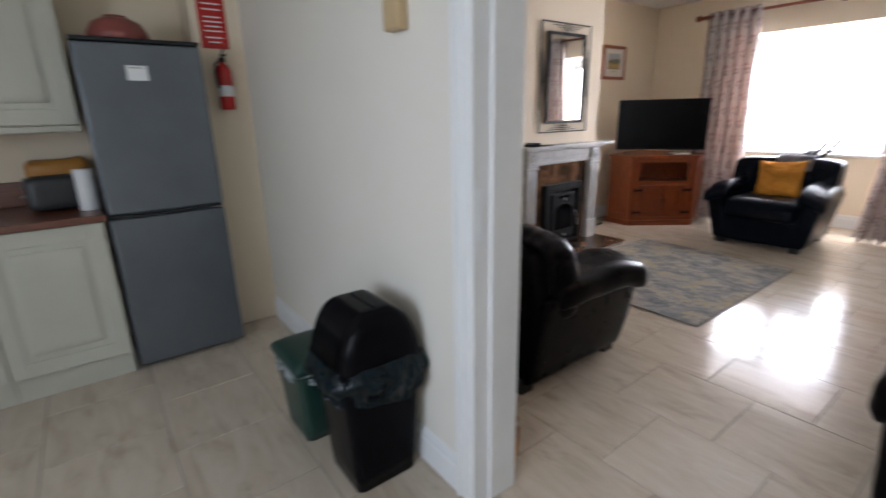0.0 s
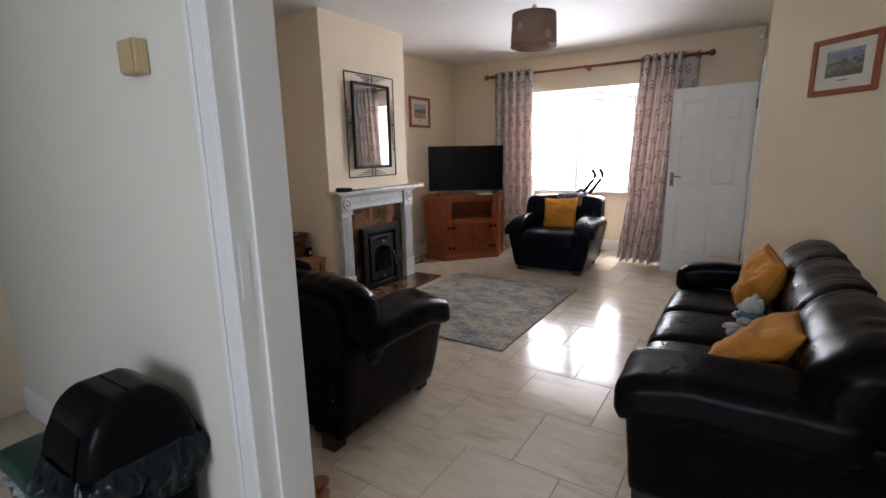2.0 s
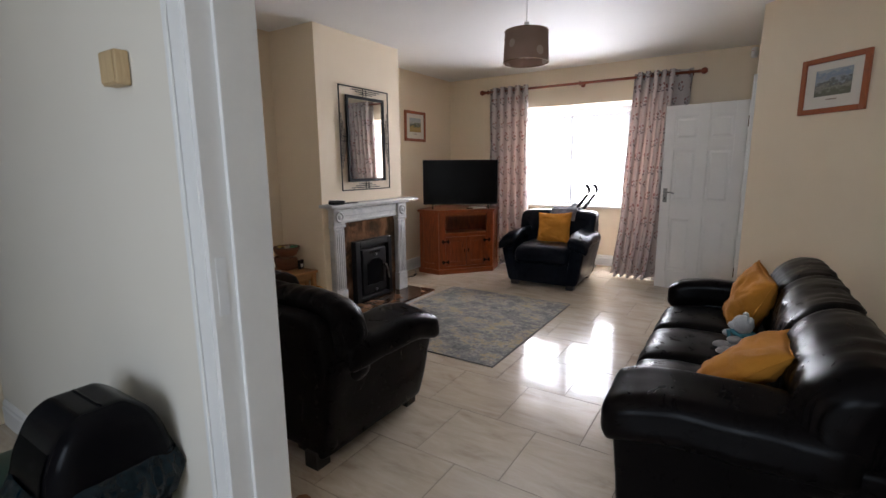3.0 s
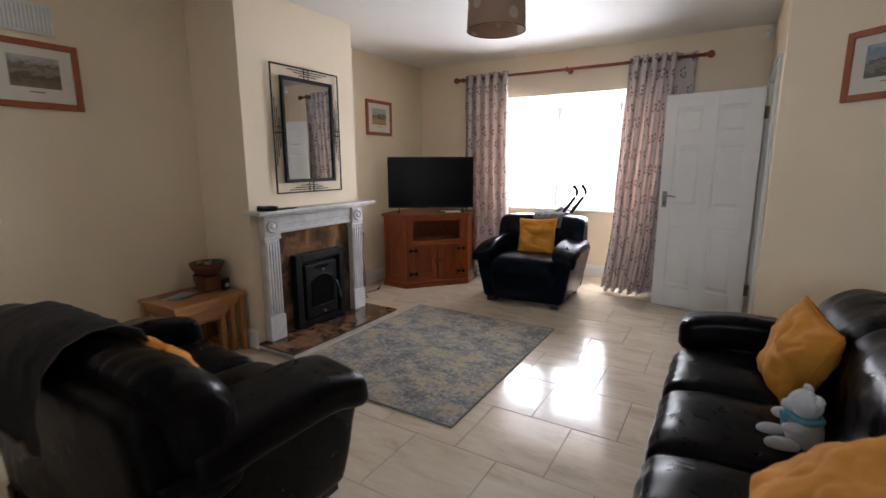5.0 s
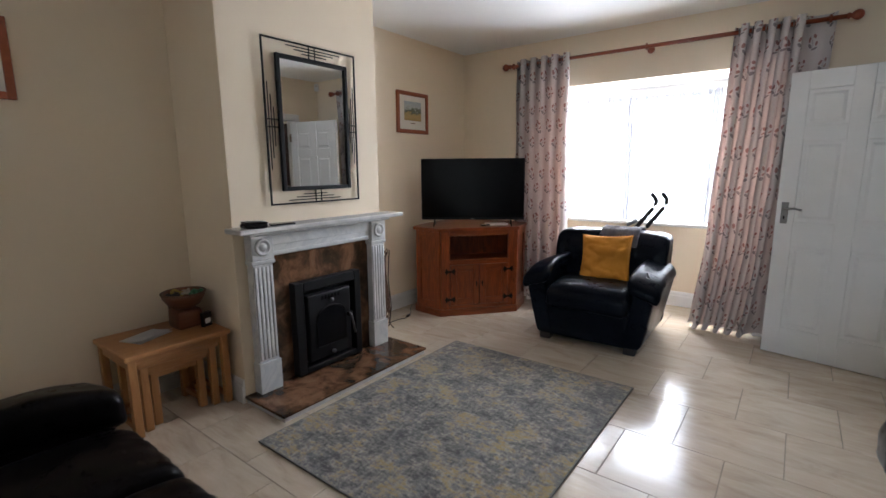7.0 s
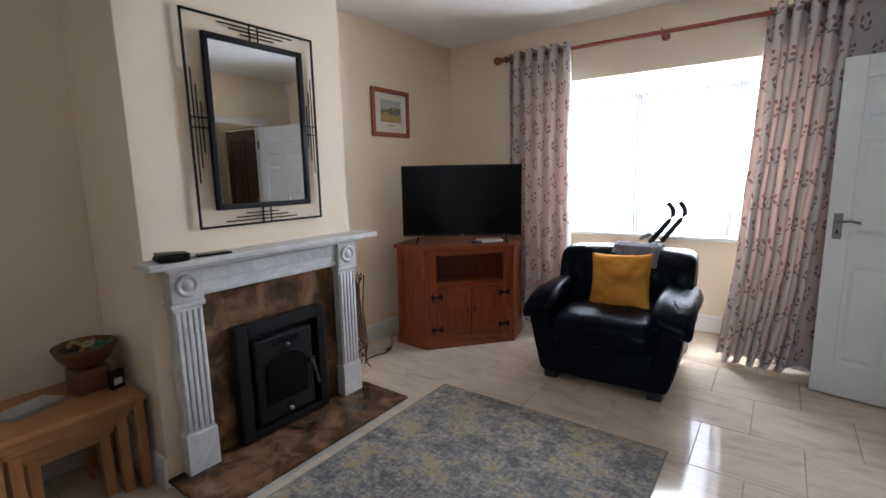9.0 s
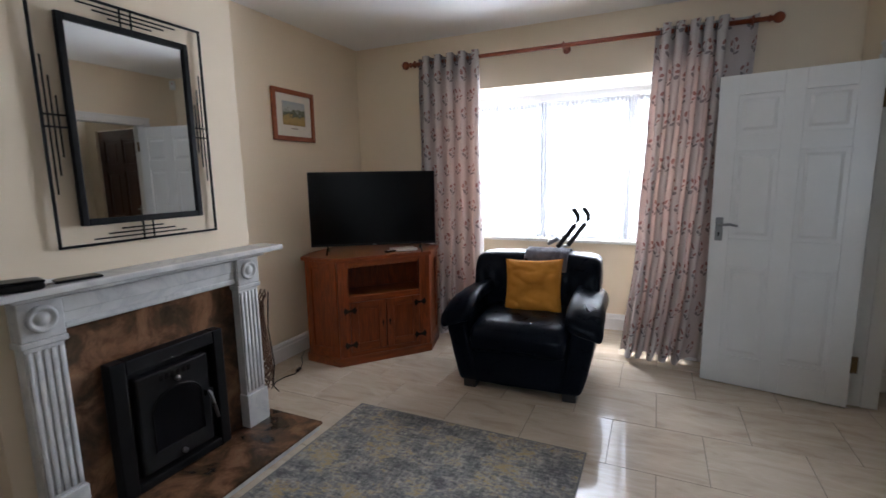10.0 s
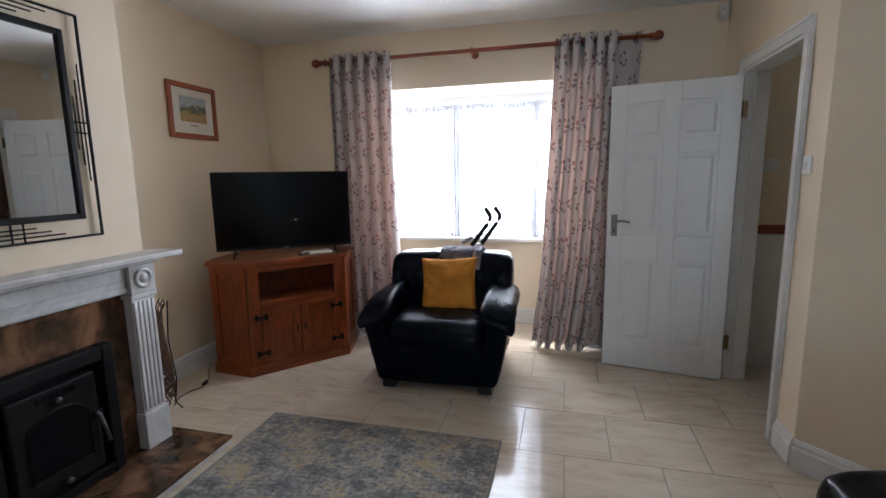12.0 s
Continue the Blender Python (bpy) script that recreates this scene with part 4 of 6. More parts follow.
def corner_cabinet(t):
    """Local: front on y = 0 facing -y, x along it; the sides slant back into the corner."""
    fw, top = 0.365, 0.825
    out = [(-fw, 0.0), (fw, 0.0), (fw + 0.185, 0.26), (fw + 0.10, 0.40), (0.0, 0.86), (-fw - 0.10, 0.40), (-fw - 0.185, 0.26)]
    grow = lambda k, b: [(x * (1 + k), (y - 0.2) * (1 + k) + 0.2 - b) for x, y in out]
    part("plinth", prism(grow(0.03, 0.0), 0.0, 0.065, 0.004), pine_h, t)
    part("top", prism(grow(0.05, 0.0), top - 0.03, top, 0.006), pine_h, t, "pine cabinet top")
    part("body", prism([(-fw, 0.30), (fw, 0.30)] + [(fw + 0.17, 0.27), (fw + 0.10, 0.40), (0, 0.84), (-fw - 0.10, 0.40), (-fw - 0.17, 0.27)], 0.065, top - 0.03), pine, t)
    for s in (-1, 1):
        side = part("side", prism(sorted_ring([(s * fw, 0.022), (s * (fw + 0.178), 0.258), (s * (fw + 0.16), 0.27), (s * (fw - 0.018), 0.034)]), 0.065, top - 0.03), pine, t)
        a, b = Vector((s * fw, 0.018, 0)), Vector((s * (fw + 0.178), 0.254, 0))
        d = (b - a).normalized()
        nrm = Vector((d.y, -d.x, 0)) * s
        for f0, f1 in ((0.0, 0.2), (0.8, 1.0)):
            p, q = a.lerp(b, f0), a.lerp(b, f1)
            part("stile", prism(sorted_ring([(p + nrm * 0.001)[:2], (q + nrm * 0.001)[:2], (q + nrm * 0.012)[:2], (p + nrm * 0.012)[:2]]), 0.066, top - 0.031, 0.002), pine, side)
        p, q = a.lerp(b, 0.2), a.lerp(b, 0.8)
        for z0, z1 in ((0.066, 0.14), (top - 0.09, top - 0.031)):
            part("rail", prism(sorted_ring([(p + nrm * 0.001)[:2], (q + nrm * 0.001)[:2], (q + nrm * 0.012)[:2], (p + nrm * 0.012)[:2]]), z0, z1, 0.002), pine_h, side)
    # front frame: two posts, rails and the open shelf
    for x0, x1 in ((-fw, -fw + 0.085), (fw - 0.085, fw)):
        part("post", cube(x0, 0.0, 0.066, x1, 0.03, top - 0.031, 0.004), pine, t)
    part("rail", cube(-fw + 0.085, 0.003, top - 0.075, fw - 0.085, 0.03, top - 0.031, 0.003), pine_h, t)
    part("rail", cube(-fw + 0.085, 0.003, 0.485, fw - 0.085, 0.03, 0.528, 0.003), pine_h, t)
    part("shelf", cube(-fw + 0.03, 0.031, 0.505, fw - 0.03, 0.298, 0.530, 0.002), pine_h, t)
    part("rail", cube(-fw + 0.085, 0.003, 0.066, fw - 0.085, 0.03, 0.10, 0.003), pine_h, t)
    for s in (-1, 1):
        x0, x1 = (-fw + 0.088, -0.003) if s < 0 else (0.003, fw - 0.088)
        d = part("door", cube(x0 + 0.05, 0.004, 0.15, x1 - 0.05, 0.016, 0.435), pine, t)
        for b6 in ((x0, -0.004, 0.103, x0 + 0.06, 0.026, 0.482), (x1 - 0.06, -0.004, 0.103, x1, 0.026, 0.482)):
            part("stile", cube(*b6, 0.004), pine, d)
        for z0, z1 in ((0.103, 0.165), (0.42, 0.482)):
            part("rail", cube(x0 + 0.06, -0.004, z0, x1 - 0.06, 0.026, z1, 0.004), pine_h, d)
        part("pull", moved(prism([(0, 0.035), (0.010, 0.012), (0.006, -0.02), (0, -0.038), (-0.006, -0.02), (-0.010, 0.012)], -0.012, 0.0, 0.002), pose(-0.028 if s < 0 else 0.028, -0.0045, 0.30, 90, 0, 0)), black_iron, d, "black iron drop pull")
        hx = x0 - 0.004 if s < 0 else x1 + 0.004
        for z in (0.16, 0.425):
            hg = [(-0.045, 0.012), (-0.040, 0.030), (-0.012, 0.008), (0.012, 0.008), (0.040, 0.030), (0.045, 0.012), (0.052, 0.0), (0.045, -0.012), (0.040, -0.030), (0.012, -0.008), (-0.012, -0.008), (-0.040, -0.030), (-0.045, -0.012), (-0.052, 0.0)]
            part("hinge", moved(prism(hg, 0.0, 0.005), pose(hx, -0.0045, z, 90, 0, 0)), black_iron, d, "black iron butterfly hinge")


def sorted_ring(pts):
    cx, cy = sum(p[0] for p in pts) / len(pts), sum(p[1] for p in pts) / len(pts)
    return sorted(((p[0], p[1]) for p in pts), key=lambda p: math.atan2(p[1] - cy, p[0] - cx))


corner_cabinet(cab)

# ---- television ----
tv = thing("television", pose(-2.725, 5.625, 0.826, 0, 0, 33), "flat black television standing on the pine corner cabinet", "television")
part("case", cube(-0.483, 0.012, 0.055, 0.483, 0.045, 0.625, 0.006), black_plastic, tv)
part("back_box", cube(-0.33, 0.046, 0.07, 0.33, 0.085, 0.40, 0.012), black_plastic, tv)
part("screen", cube(-0.474, 0.0085, 0.075, 0.474, 0.0115, 0.617, 0.001), screen_mat, tv, "switched-off dark screen")
part("badge", cube(-0.015, 0.0085, 0.059, 0.015, 0.0115, 0.067), chrome, tv, "small silver badge")
for x in (-0.36, 0.36):
    part("foot", tube([(x, -0.085, 0.006), (x, -0.01, 0.035), (x, 0.028, 0.056), (x, 0.06, 0.035), (x, 0.12, 0.006)], 0.0065, 8), black_plastic, tv, "", True)

# ---- open door ----
door_m = Matrix.Translation((0.345, 5.945, 0.008)) @ pose(0, 0, 0, 0, 0, 169.2)
door = thing("door_1", door_m, "white six-panel door standing open against the curtain", "door", kind="structure")


def panel_door(t, w, h, material):
    """Local x from the hinge to the free edge, y through the leaf."""
    th = 0.04
    xs = [(0.0, 0.105), (w / 2 - 0.05, w / 2 + 0.05), (w - 0.105, w)]
    zs = [(0.0, 0.20), (0.80, 0.97), (1.52, 1.62), (h - 0.12, h)]
    part("core", cube(0.05, 0.012, 0.05, w - 0.05, th - 0.012, h - 0.05), material, t)
    for a, b in xs:
        part("stile", cube(a, 0, 0, b, th, h, 0.003), material, t)
    for z0, z1 in zs:
        for a, b in ((xs[0][1], xs[1][0]), (xs[1][1], xs[2][0])):
            part("rail", cube(a, 0.0006, z0, b, th - 0.0006, z1, 0.003), material, t)
    for z0, z1 in ((0.20, 0.80), (0.97, 1.52), (1.62, h - 0.12)):
        for a, b in ((xs[0][1], xs[1][0]), (xs[1][1], xs[2][0])):
            bm = bmesh.new()
            for y0, y1 in ((0.0125, 0.004), (th - 0.0125, th - 0.004)):
                ring = []
                for d, y in ((0.012, y0), (0.022, y0), (0.042, y1)):
                    ring.append([bm.verts.new(v) for v in ((a + d, y, z0 + d), (b - d, y, z0 + d), (b - d, y, z1 - d), (a + d, y, z1 - d))])
                for r0, r1 in zip(ring, ring[1:]):
                    for i in range(4):
                        bm.faces.new((r0[i], r0[(i + 1) % 4], r1[(i + 1) % 4], r1[i]))
                bm.faces.new(ring[-1])
            bmesh.ops.recalc_face_normals(bm, faces=bm.faces)
            part("panel", bm, material, t)


panel_door(door, 0.765, 1.975, gloss_white)


def lever_handle(t, x, z, y, out):
    """Plate with a curved lever; out is the way it stands proud along local y."""
    ya, yb = sorted((y, y + out * 0.008))
    pl = part("handle_plate", cube(x - 0.021, ya, z - 0.075, x + 0.021, yb, z + 0.075, 0.003), chrome, t, "dull silver handle plate")
    y1 = y + out * 0.008
    part("lever", tube([(x, y1, z + 0.03), (x, y1 + out * 0.035, z + 0.03), (x - 0.02, y1 + out * 0.045, z + 0.031), (x - 0.06, y1 + out * 0.046, z + 0.036), (x - 0.105, y1 + out * 0.042, z + 0.026)],
                       lambda k: 0.010 - 0.003 * k, 12), chrome, pl, "", True)
    part("keyhole", cube(x - 0.004, min(y1, y1 + out * 0.001), z - 0.045, x + 0.004, max(y1, y1 + out * 0.001), z - 0.02), screen_mat, pl)


lever_handle(door, 0.715, 1.03, 0.0405, 1)
lever_handle(door, 0.715, 1.03, -0.0005, -1)
for z in (0.22, 1.72):
    part("hinge", cube(-0.030, 0.034, z, 0.0, 0.0385, z + 0.10, 0.001), brass, door, "aged brass hinge")
    part("hinge_pin", tube([(-0.004, 0.043, z), (-0.004, 0.043, z + 0.10)], 0.006, 10), brass, door, "", True)

# ---- front door and hall ----
dark_door = wood_material("dark_red_door_wood", (0.035, 0.008, 0.006), (0.075, 0.018, 0.012), (9, 9, 1), 4.0, 0.3, 0.3)
fdoor = thing("door_2", pose(0.93, 6.30, 0.01), "dark red wooden front door, shut, with raised panels", "door", kind="structure")
panel_door(fdoor, 0.82, 2.03, dark_door)
lever_handle(fdoor, 0.10, 1.03, -0.0005, -1)
fan = thing("window_2", pose(0, 0, 0), "small glazed fanlight over the front door", "window", kind="structure")
part("window_frame", cube(0.92, 6.31, 2.15, 1.76, 6.36, 2.19, 0.004), pvc, fan)
part("window_frame", cube(0.92, 6.31, 2.44, 1.76, 6.36, 2.48, 0.004), pvc, fan)
pane = part("pane", cube(0.92, 6.33, 2.19, 1.76, 6.338, 2.44), glass, fan)
pane.visible_shadow = False
dado = thing("dado_rail", pose(0, 0, 0), "reddish wooden dado rail along the hall wall", "dado rail", kind="structure")
part("rail", cube(0.50, 6.243, 0.965, 0.905, 6.2695, 1.03, 0.008), mahogany, dado)
part("panelling", cube(0.50, 6.262, 0.15, 0.905, 6.2695, 0.964, 0.001), gloss_white, dado, "pale painted wall lining under the rail")

white_plastic = surface("white_plastic", (0.72, 0.72, 0.70), (0.78, 0.78, 0.76), 5, 0.35, 0, 60, 0.02)


def wall_plate(name, m, label, category, rockers=1, holes=False):
    """Local: the wall on y = 0, the plate proud towards -y."""
    t = thing(name, m, label, category)
    w = 0.043 if rockers == 1 else 0.073
    part("plate", cube(-w, -0.010, -0.043, w, -0.0005, 0.043, 0.004), white_plastic, t)
    for i in range(rockers):
        x = (i - (rockers - 1) / 2) * 0.06
        if holes:
            part("socket_switch", cube(x - 0.006, -0.014, 0.018, x + 0.006, -0.0105, 0.034, 0.002), white_plastic, t)
            for dx, dz in ((0, 0.008), (-0.011, -0.014), (0.011, -0.014)):
                part("pin_hole", cube(x + dx - 0.003, -0.0112, dz - 0.004, x + dx + 0.003, -0.0102, dz + 0.004), screen_mat, t)
        else:
            part("rocker", moved(cube(-0.009, -0.006, -0.016, 0.009, 0.0, 0.016, 0.002), pose(x, -0.0105, 0, 6, 0, 0)), white_plastic, t)
    return t


wall_plate("light_switch", pose(0.369, 5.09, 1.42, 0, 0, -90), "white plastic light switch on the cream wall by the hall doorway", "light switch")
wall_plate("light_switch", pose(0.63, 6.269, 1.44), "white double light switch on the hall wall", "light switch", 2)
wall_plate("wall_socket", pose(-3.349, 2.29, 0.49, 0, 0, 90), "white double socket low on the cream wall behind the loveseat", "socket", 2, True)

pir = thing("alarm_sensor", pose(0.33, 6.36, 2.49, 0, 0, -45), "small white alarm sensor high in the wall corner", "sensor")
part("case", moved(padded(0.030, 0.022, 0.050, 0.012, None, 6, 0), pose(0, 0, 0)), white_plastic, pir, "", True)
part("lens", moved(padded(0.022, 0.006, 0.018, 0.005, None, 6, 0), pose(0, -0.021, -0.018)), pvc, pir, "", True)
red_led = surface("red_lamp", (0.4, 0.02, 0.01), (0.5, 0.03, 0.02), 5, 0.3)
part("indicator", cube(-0.006, -0.024, 0.012, 0.006, -0.0215, 0.020, 0.001), red_led, pir, "small red indicator")

vent = thing("wall_vent", pose(-3.349, 2.365, 2.20, 0, 0, 90), "white plastic slatted air vent high on the wall", "air vent")
part("frame", cube(-0.135, -0.012, -0.085, 0.135, -0.0005, 0.085, 0.003), white_plastic, vent)
for k in range(13):
    part("slat", moved(cube(-0.0065, -0.010, -0.070, 0.0065, 0.0, 0.070, 0.002), pose(-0.115 + k * 0.0192, -0.0125, 0, 0, 0, 25)), white_plastic, vent)

# ---- framed pictures ----
mat_board = surface("cream_mount_board", (0.66, 0.62, 0.55), (0.72, 0.68, 0.61), 6, 0.8, 0, 120, 0.05)
caption_ink = surface("brown_caption_ink", (0.25, 0.2, 0.15), (0.3, 0.25, 0.2), 6, 0.8)


def art_material(name, bands, busy):
    """A small painted landscape: bands of colour from bottom to top, broken up by brushwork."""
    m, nt, b = nodes_of(name)
    tc = nt.nodes.new("ShaderNodeTexCoord")
    sep = nt.nodes.new("ShaderNodeSeparateXYZ")
    nt.links.new(tc.outputs["Object"], sep.inputs[0])
    n1 = noise_tex(nt, coords(nt, (1, 1, 1.6)), 22, 5, 0.65)
    n2 = noise_tex(nt, coords(nt, (1, 1, 1)), 60, 4, 0.6)
    h = math_n(nt, 'ADD', math_n(nt, 'DIVIDE', sep.outputs[2], 0.20), 0.5)
    h = math_n(nt, 'ADD', h, math_n(nt, 'MULTIPLY', math_n(nt, 'SUBTRACT', n1, 0.5), busy))
    col = ramp(nt, h, bands)
    col = mix(nt, math_n(nt, 'MULTIPLY', n2, 0.4), col, (0.12, 0.10, 0.07))
    nt.links.new(col, b.inputs["Base Color"])
    b.inputs["Roughness"].default_value = 0.6
    return m


art_field = art_material("golden_field_print", [(0.0, (0.30, 0.20, 0.05)), (0.30, (0.50, 0.33, 0.10)), (0.46, (0.36, 0.27, 0.10)), (0.52, (0.05, 0.07, 0.04)), (0.64, (0.16, 0.18, 0.13)), (0.75, (0.48, 0.50, 0.50)), (1.0, (0.40, 0.46, 0.52))], 0.85)
art_town = art_material("grey_town_print", [(0.0, (0.12, 0.12, 0.10)), (0.28, (0.10, 0.11, 0.07)), (0.42, (0.28, 0.27, 0.24)), (0.55, (0.07, 0.08, 0.08)), (0.68, (0.32, 0.36, 0.40)), (0.85, (0.20, 0.28, 0.40)), (1.0, (0.42, 0.45, 0.48))], 0.9)
art_cart = art_material("brown_country_print", [(0.0, (0.26, 0.20, 0.12)), (0.25, (0.20, 0.15, 0.09)), (0.45, (0.10, 0.08, 0.05)), (0.60, (0.30, 0.26, 0.20)), (0.72, (0.12, 0.11, 0.08)), (0.9, (0.40, 0.39, 0.35)), (1.0, (0.48, 0.47, 0.44))], 0.8)


def picture(m, w, h, art, label):
    """Local: the wall on y = 0, the picture proud towards -y, its middle at the origin."""
    t = thing("framed_picture", m, label, "picture", "framed country prints")
    f = 0.036
    for x0, z0, x1, z1 in ((-w, -h, -w + f, h), (w - f, -h, w, h), (-w + f, h - f, w - f, h), (-w + f, -h, w - f, -h + f)):
        part("frame_bar", cube(x0, -0.024, z0, x1, -0.001, z1, 0.005), frame_wood, t)
    part("mount", cube(-w + f, -0.012, -h + f, w - f, -0.008, h - f), mat_board, t, "cream mount board")
    part("print", cube(-w * 0.54, -0.0140, -h * 0.38, w * 0.54, -0.0122, h * 0.54), art, t, "small painted country scene")
    part("caption", cube(-w * 0.16, -0.0135, -h * 0.53, w * 0.16, -0.0122, -h * 0.49), caption_ink, t)
    return t


picture(pose(-3.349, 5.50, 1.888, 0, 0, 90), 0.228, 0.192, art_field, "reddish wooden framed print of a golden field above the television")
picture(pose(-3.349, 2.375, 1.888, 0, 0, 90), 0.222, 0.188, art_cart, "reddish wooden framed brown country print in the alcove")
dg = 0.605
picture(pose(0.37 + dg * s2 - 0.001, 4.96 - dg * s2 - 0.001, 1.888, 0, 0, -45), 0.222, 0.184, art_town, "reddish wooden framed grey print on the slanting wall")

# ---- pendant lamp ----
lamp = thing("pendant_lamp", pose(-1.03, 3.66, 0), "brown drum pendant lampshade with pale flower cut-outs, unlit", "pendant lamp")


def shade_material():
    m, nt, b = nodes_of("brown_cutout_shade")
    v = nt.nodes.new("ShaderNodeTexVoronoi")
    v.inputs["Scale"].default_value = 9.0
    nt.links.new(coords(nt), v.inputs["Vector"])
    spot = ramp(nt, v.outputs["Distance"], [(0.28, (1, 1, 1)), (0.33, (0, 0, 0))])
    weave = noise_tex(nt, coords(nt), 180, 3, 0.6)
    base = mix(nt, math_n(nt, 'MULTIPLY', weave, 0.6), (0.42, 0.30, 0.235), (0.33, 0.235, 0.185))
    nt.links.new(mix(nt, math_n(nt, 'MULTIPLY', spot, 0.35), base, (0.5, 0.42, 0.35)), b.inputs["Base Color"])
    b.inputs["Roughness"].default_value = 0.85
    tl = nt.nodes.new("ShaderNodeBsdfTranslucent")
    nt.links.new(mix(nt, spot, base, (0.75, 0.68, 0.6)), tl.inputs["Color"])
    ms = nt.nodes.new("ShaderNodeMixShader")
    ms.inputs[0].default_value = 0.45
    nt.links.new(b.outputs[0], ms.inputs[1])
    nt.links.new(tl.outputs[0], ms.inputs[2])
    nt.links.new(ms.outputs[0], nt.nodes["Material Output"].inputs["Surface"])
    return m


part("shade", lathe([(0.150, 2.300), (0.1515, 2.300), (0.160, 2.092), (0.1585, 2.092), (0.150, 2.298)], 48), shade_material(), lamp, "brown fabric drum shade", True)
part("ring", tube([(0.160 * math.cos(a), 0.160 * math.sin(a), 2.092) for a in [i * math.pi / 24 for i in range(48)]], 0.003, 6, True), brass, lamp, "", True)
part("ring", tube([(0.151 * math.cos(a), 0.151 * math.sin(a), 2.300) for a in [i * math.pi / 24 for i in range(48)]], 0.003, 6, True), brass, lamp, "", True)
for k in range(3):
    a = k * 2 * math.pi / 3
    part("spoke", tube([(0.02 * math.cos(a), 0.02 * math.sin(a), 2.295), (0.150 * math.cos(a), 0.150 * math.sin(a), 2.299)], 0.002, 6), chrome, lamp)
part("bulb_holder", lathe([(0, 2.36), (0.018, 2.36), (0.021, 2.285), (0.016, 2.265), (0, 2.265)], 20), white_plastic, lamp, "", True)
part("bulb", lathe([(0, 2.27), (0.014, 2.268), (0.02, 2.24), (0.03, 2.20), (0.027, 2.17), (0.012, 2.155), (0, 2.152)], 20), white_plastic, lamp, "unlit white bulb", True)
part("cord", tube([(0, 0, 2.36), (0.001, 0, 2.46), (0, 0, 2.545)], 0.0035, 8), white_plastic, lamp, "", True)
part("ceiling_rose", lathe([(0, 2.5685), (0.045, 2.5685), (0.043, 2.555), (0.025, 2.542), (0, 2.540)], 28), white_plastic, lamp, "", True)


# ---- cushions and throws ----
def scatter_cushion(m, label, size=0.42, fat=0.085, seed=1.0):
    bm = bmesh.new()
    n = 40
    for side in (1, -1):
        g = []
        for i in range(n + 1):
            line = []
            for j in range(n + 1):
                u, v = -1 + 2 * i / n, -1 + 2 * j / n
                k = max(0.0, (1 - u ** 2) * (1 - v ** 2)) ** 0.42
                pinch = 1 - 0.085 * (1 - u * u) * (v * v) ** 2 - 0.0
                pinch2 = 1 - 0.085 * (1 - v * v) * (u * u) ** 2
                p = Vector((u * size / 2 * pinch2, v * size / 2 * pinch, side * fat * k))
                w = noise.noise(Vector((u * 1.7 + seed, v * 1.7, side * 2.0))) * 0.026 * k - 0.012 * k * max(0.0, 1 - 5 * abs(noise.noise(Vector((u * 1.3 + 2 * seed, v * 2.1, side * 3.0))))) - 0.003 * k * max(0.0, 1 - 5 * abs(noise.noise(Vector((u * 3.1, v * 2.4 + seed, side)))))
                r = math.hypot(1 - abs(u), 1 - abs(v))
                fold = math.sin(9.0 * math.atan2(1 - abs(v), 1 - abs(u)) + 3 * seed) * math.exp(-((r - 0.45) / 0.30) ** 2)
                w += 0.006 * fold * k
                line.append(bm.verts.new(p + Vector((0, 0, w))))
            g.append(line)
        for i in range(n):
            for j in range(n):
                f = (g[i][j], g[i + 1][j], g[i + 1][j + 1], g[i][j + 1])
                bm.faces.new(f if side > 0 else f[::-1])
    bmesh.ops.remove_doubles(bm, verts=bm.verts, dist=0.0008)
    t = thing("cushion", m, label, "cushion", "mustard scatter cushions")
    part("cover", bm, mustard, t, "", True)
    h = size / 2
    seam = []
    for a, b in (((-1, -1), (1, -1)), ((1, -1), (1, 1)), ((1, 1), (-1, 1)), ((-1, 1), (-1, -1))):
        for k in range(12):
            f = k / 12
            u, v = a[0] + (b[0] - a[0]) * f, a[1] + (b[1] - a[1]) * f
            seam.append((u * h * (1 - 0.085 * (1 - v * v) * (u * u) ** 2), v * h * (1 - 0.085 * (1 - u * u) * (v * v) ** 2), 0))
    part("seam", tube(seam, 0.0028, 6, True), mustard, t, "", True)
    return t


def facing(centre, normal, spin=0.0):
    """A pose whose local z looks along normal and whose local y is as near upright as it can be, then spun."""
    z = Vector(normal).normalized()
    x = Vector((0, 0, 1)).cross(z).normalized()
    y = z.cross(x)
    m = Matrix((x, y, z)).transposed().to_4x4()
    return Matrix.Translation(centre) @ m @ pose(0, 0, 0, 0, 0, spin)


scatter_cushion(facing((-1.49, 5.70, 0.635), (0.03, -0.93, 0.36), 3), "mustard yellow square cushion leaning on the black armchair", 0.40, 0.070, 1.0)
scatter_cushion(facing((0.425, 3.42, 0.625), (-0.92, -0.21, 0.34), -8), "mustard yellow cushion propped upright on the sofa", 0.38, 0.085, 3.0)
scatter_cushion(facing((0.40, 2.50, 0.585), (-0.66, 0.08, 0.75), 4), "mustard yellow cushion leaning back on the sofa", 0.41, 0.075, 5.0)
scatter_cushion(facing((-1.49, 2.04, 0.610), (0.05, 0.84, 0.54), -8), "mustard yellow cushion leaning on the dark loveseat", 0.44, 0.062, 8.0)


dark_cloth = surface("charcoal_jersey", (0.045, 0.041, 0.040), (0.080, 0.073, 0.070), 14, 0.95, 0, 240, 0.4, spec=0.2)


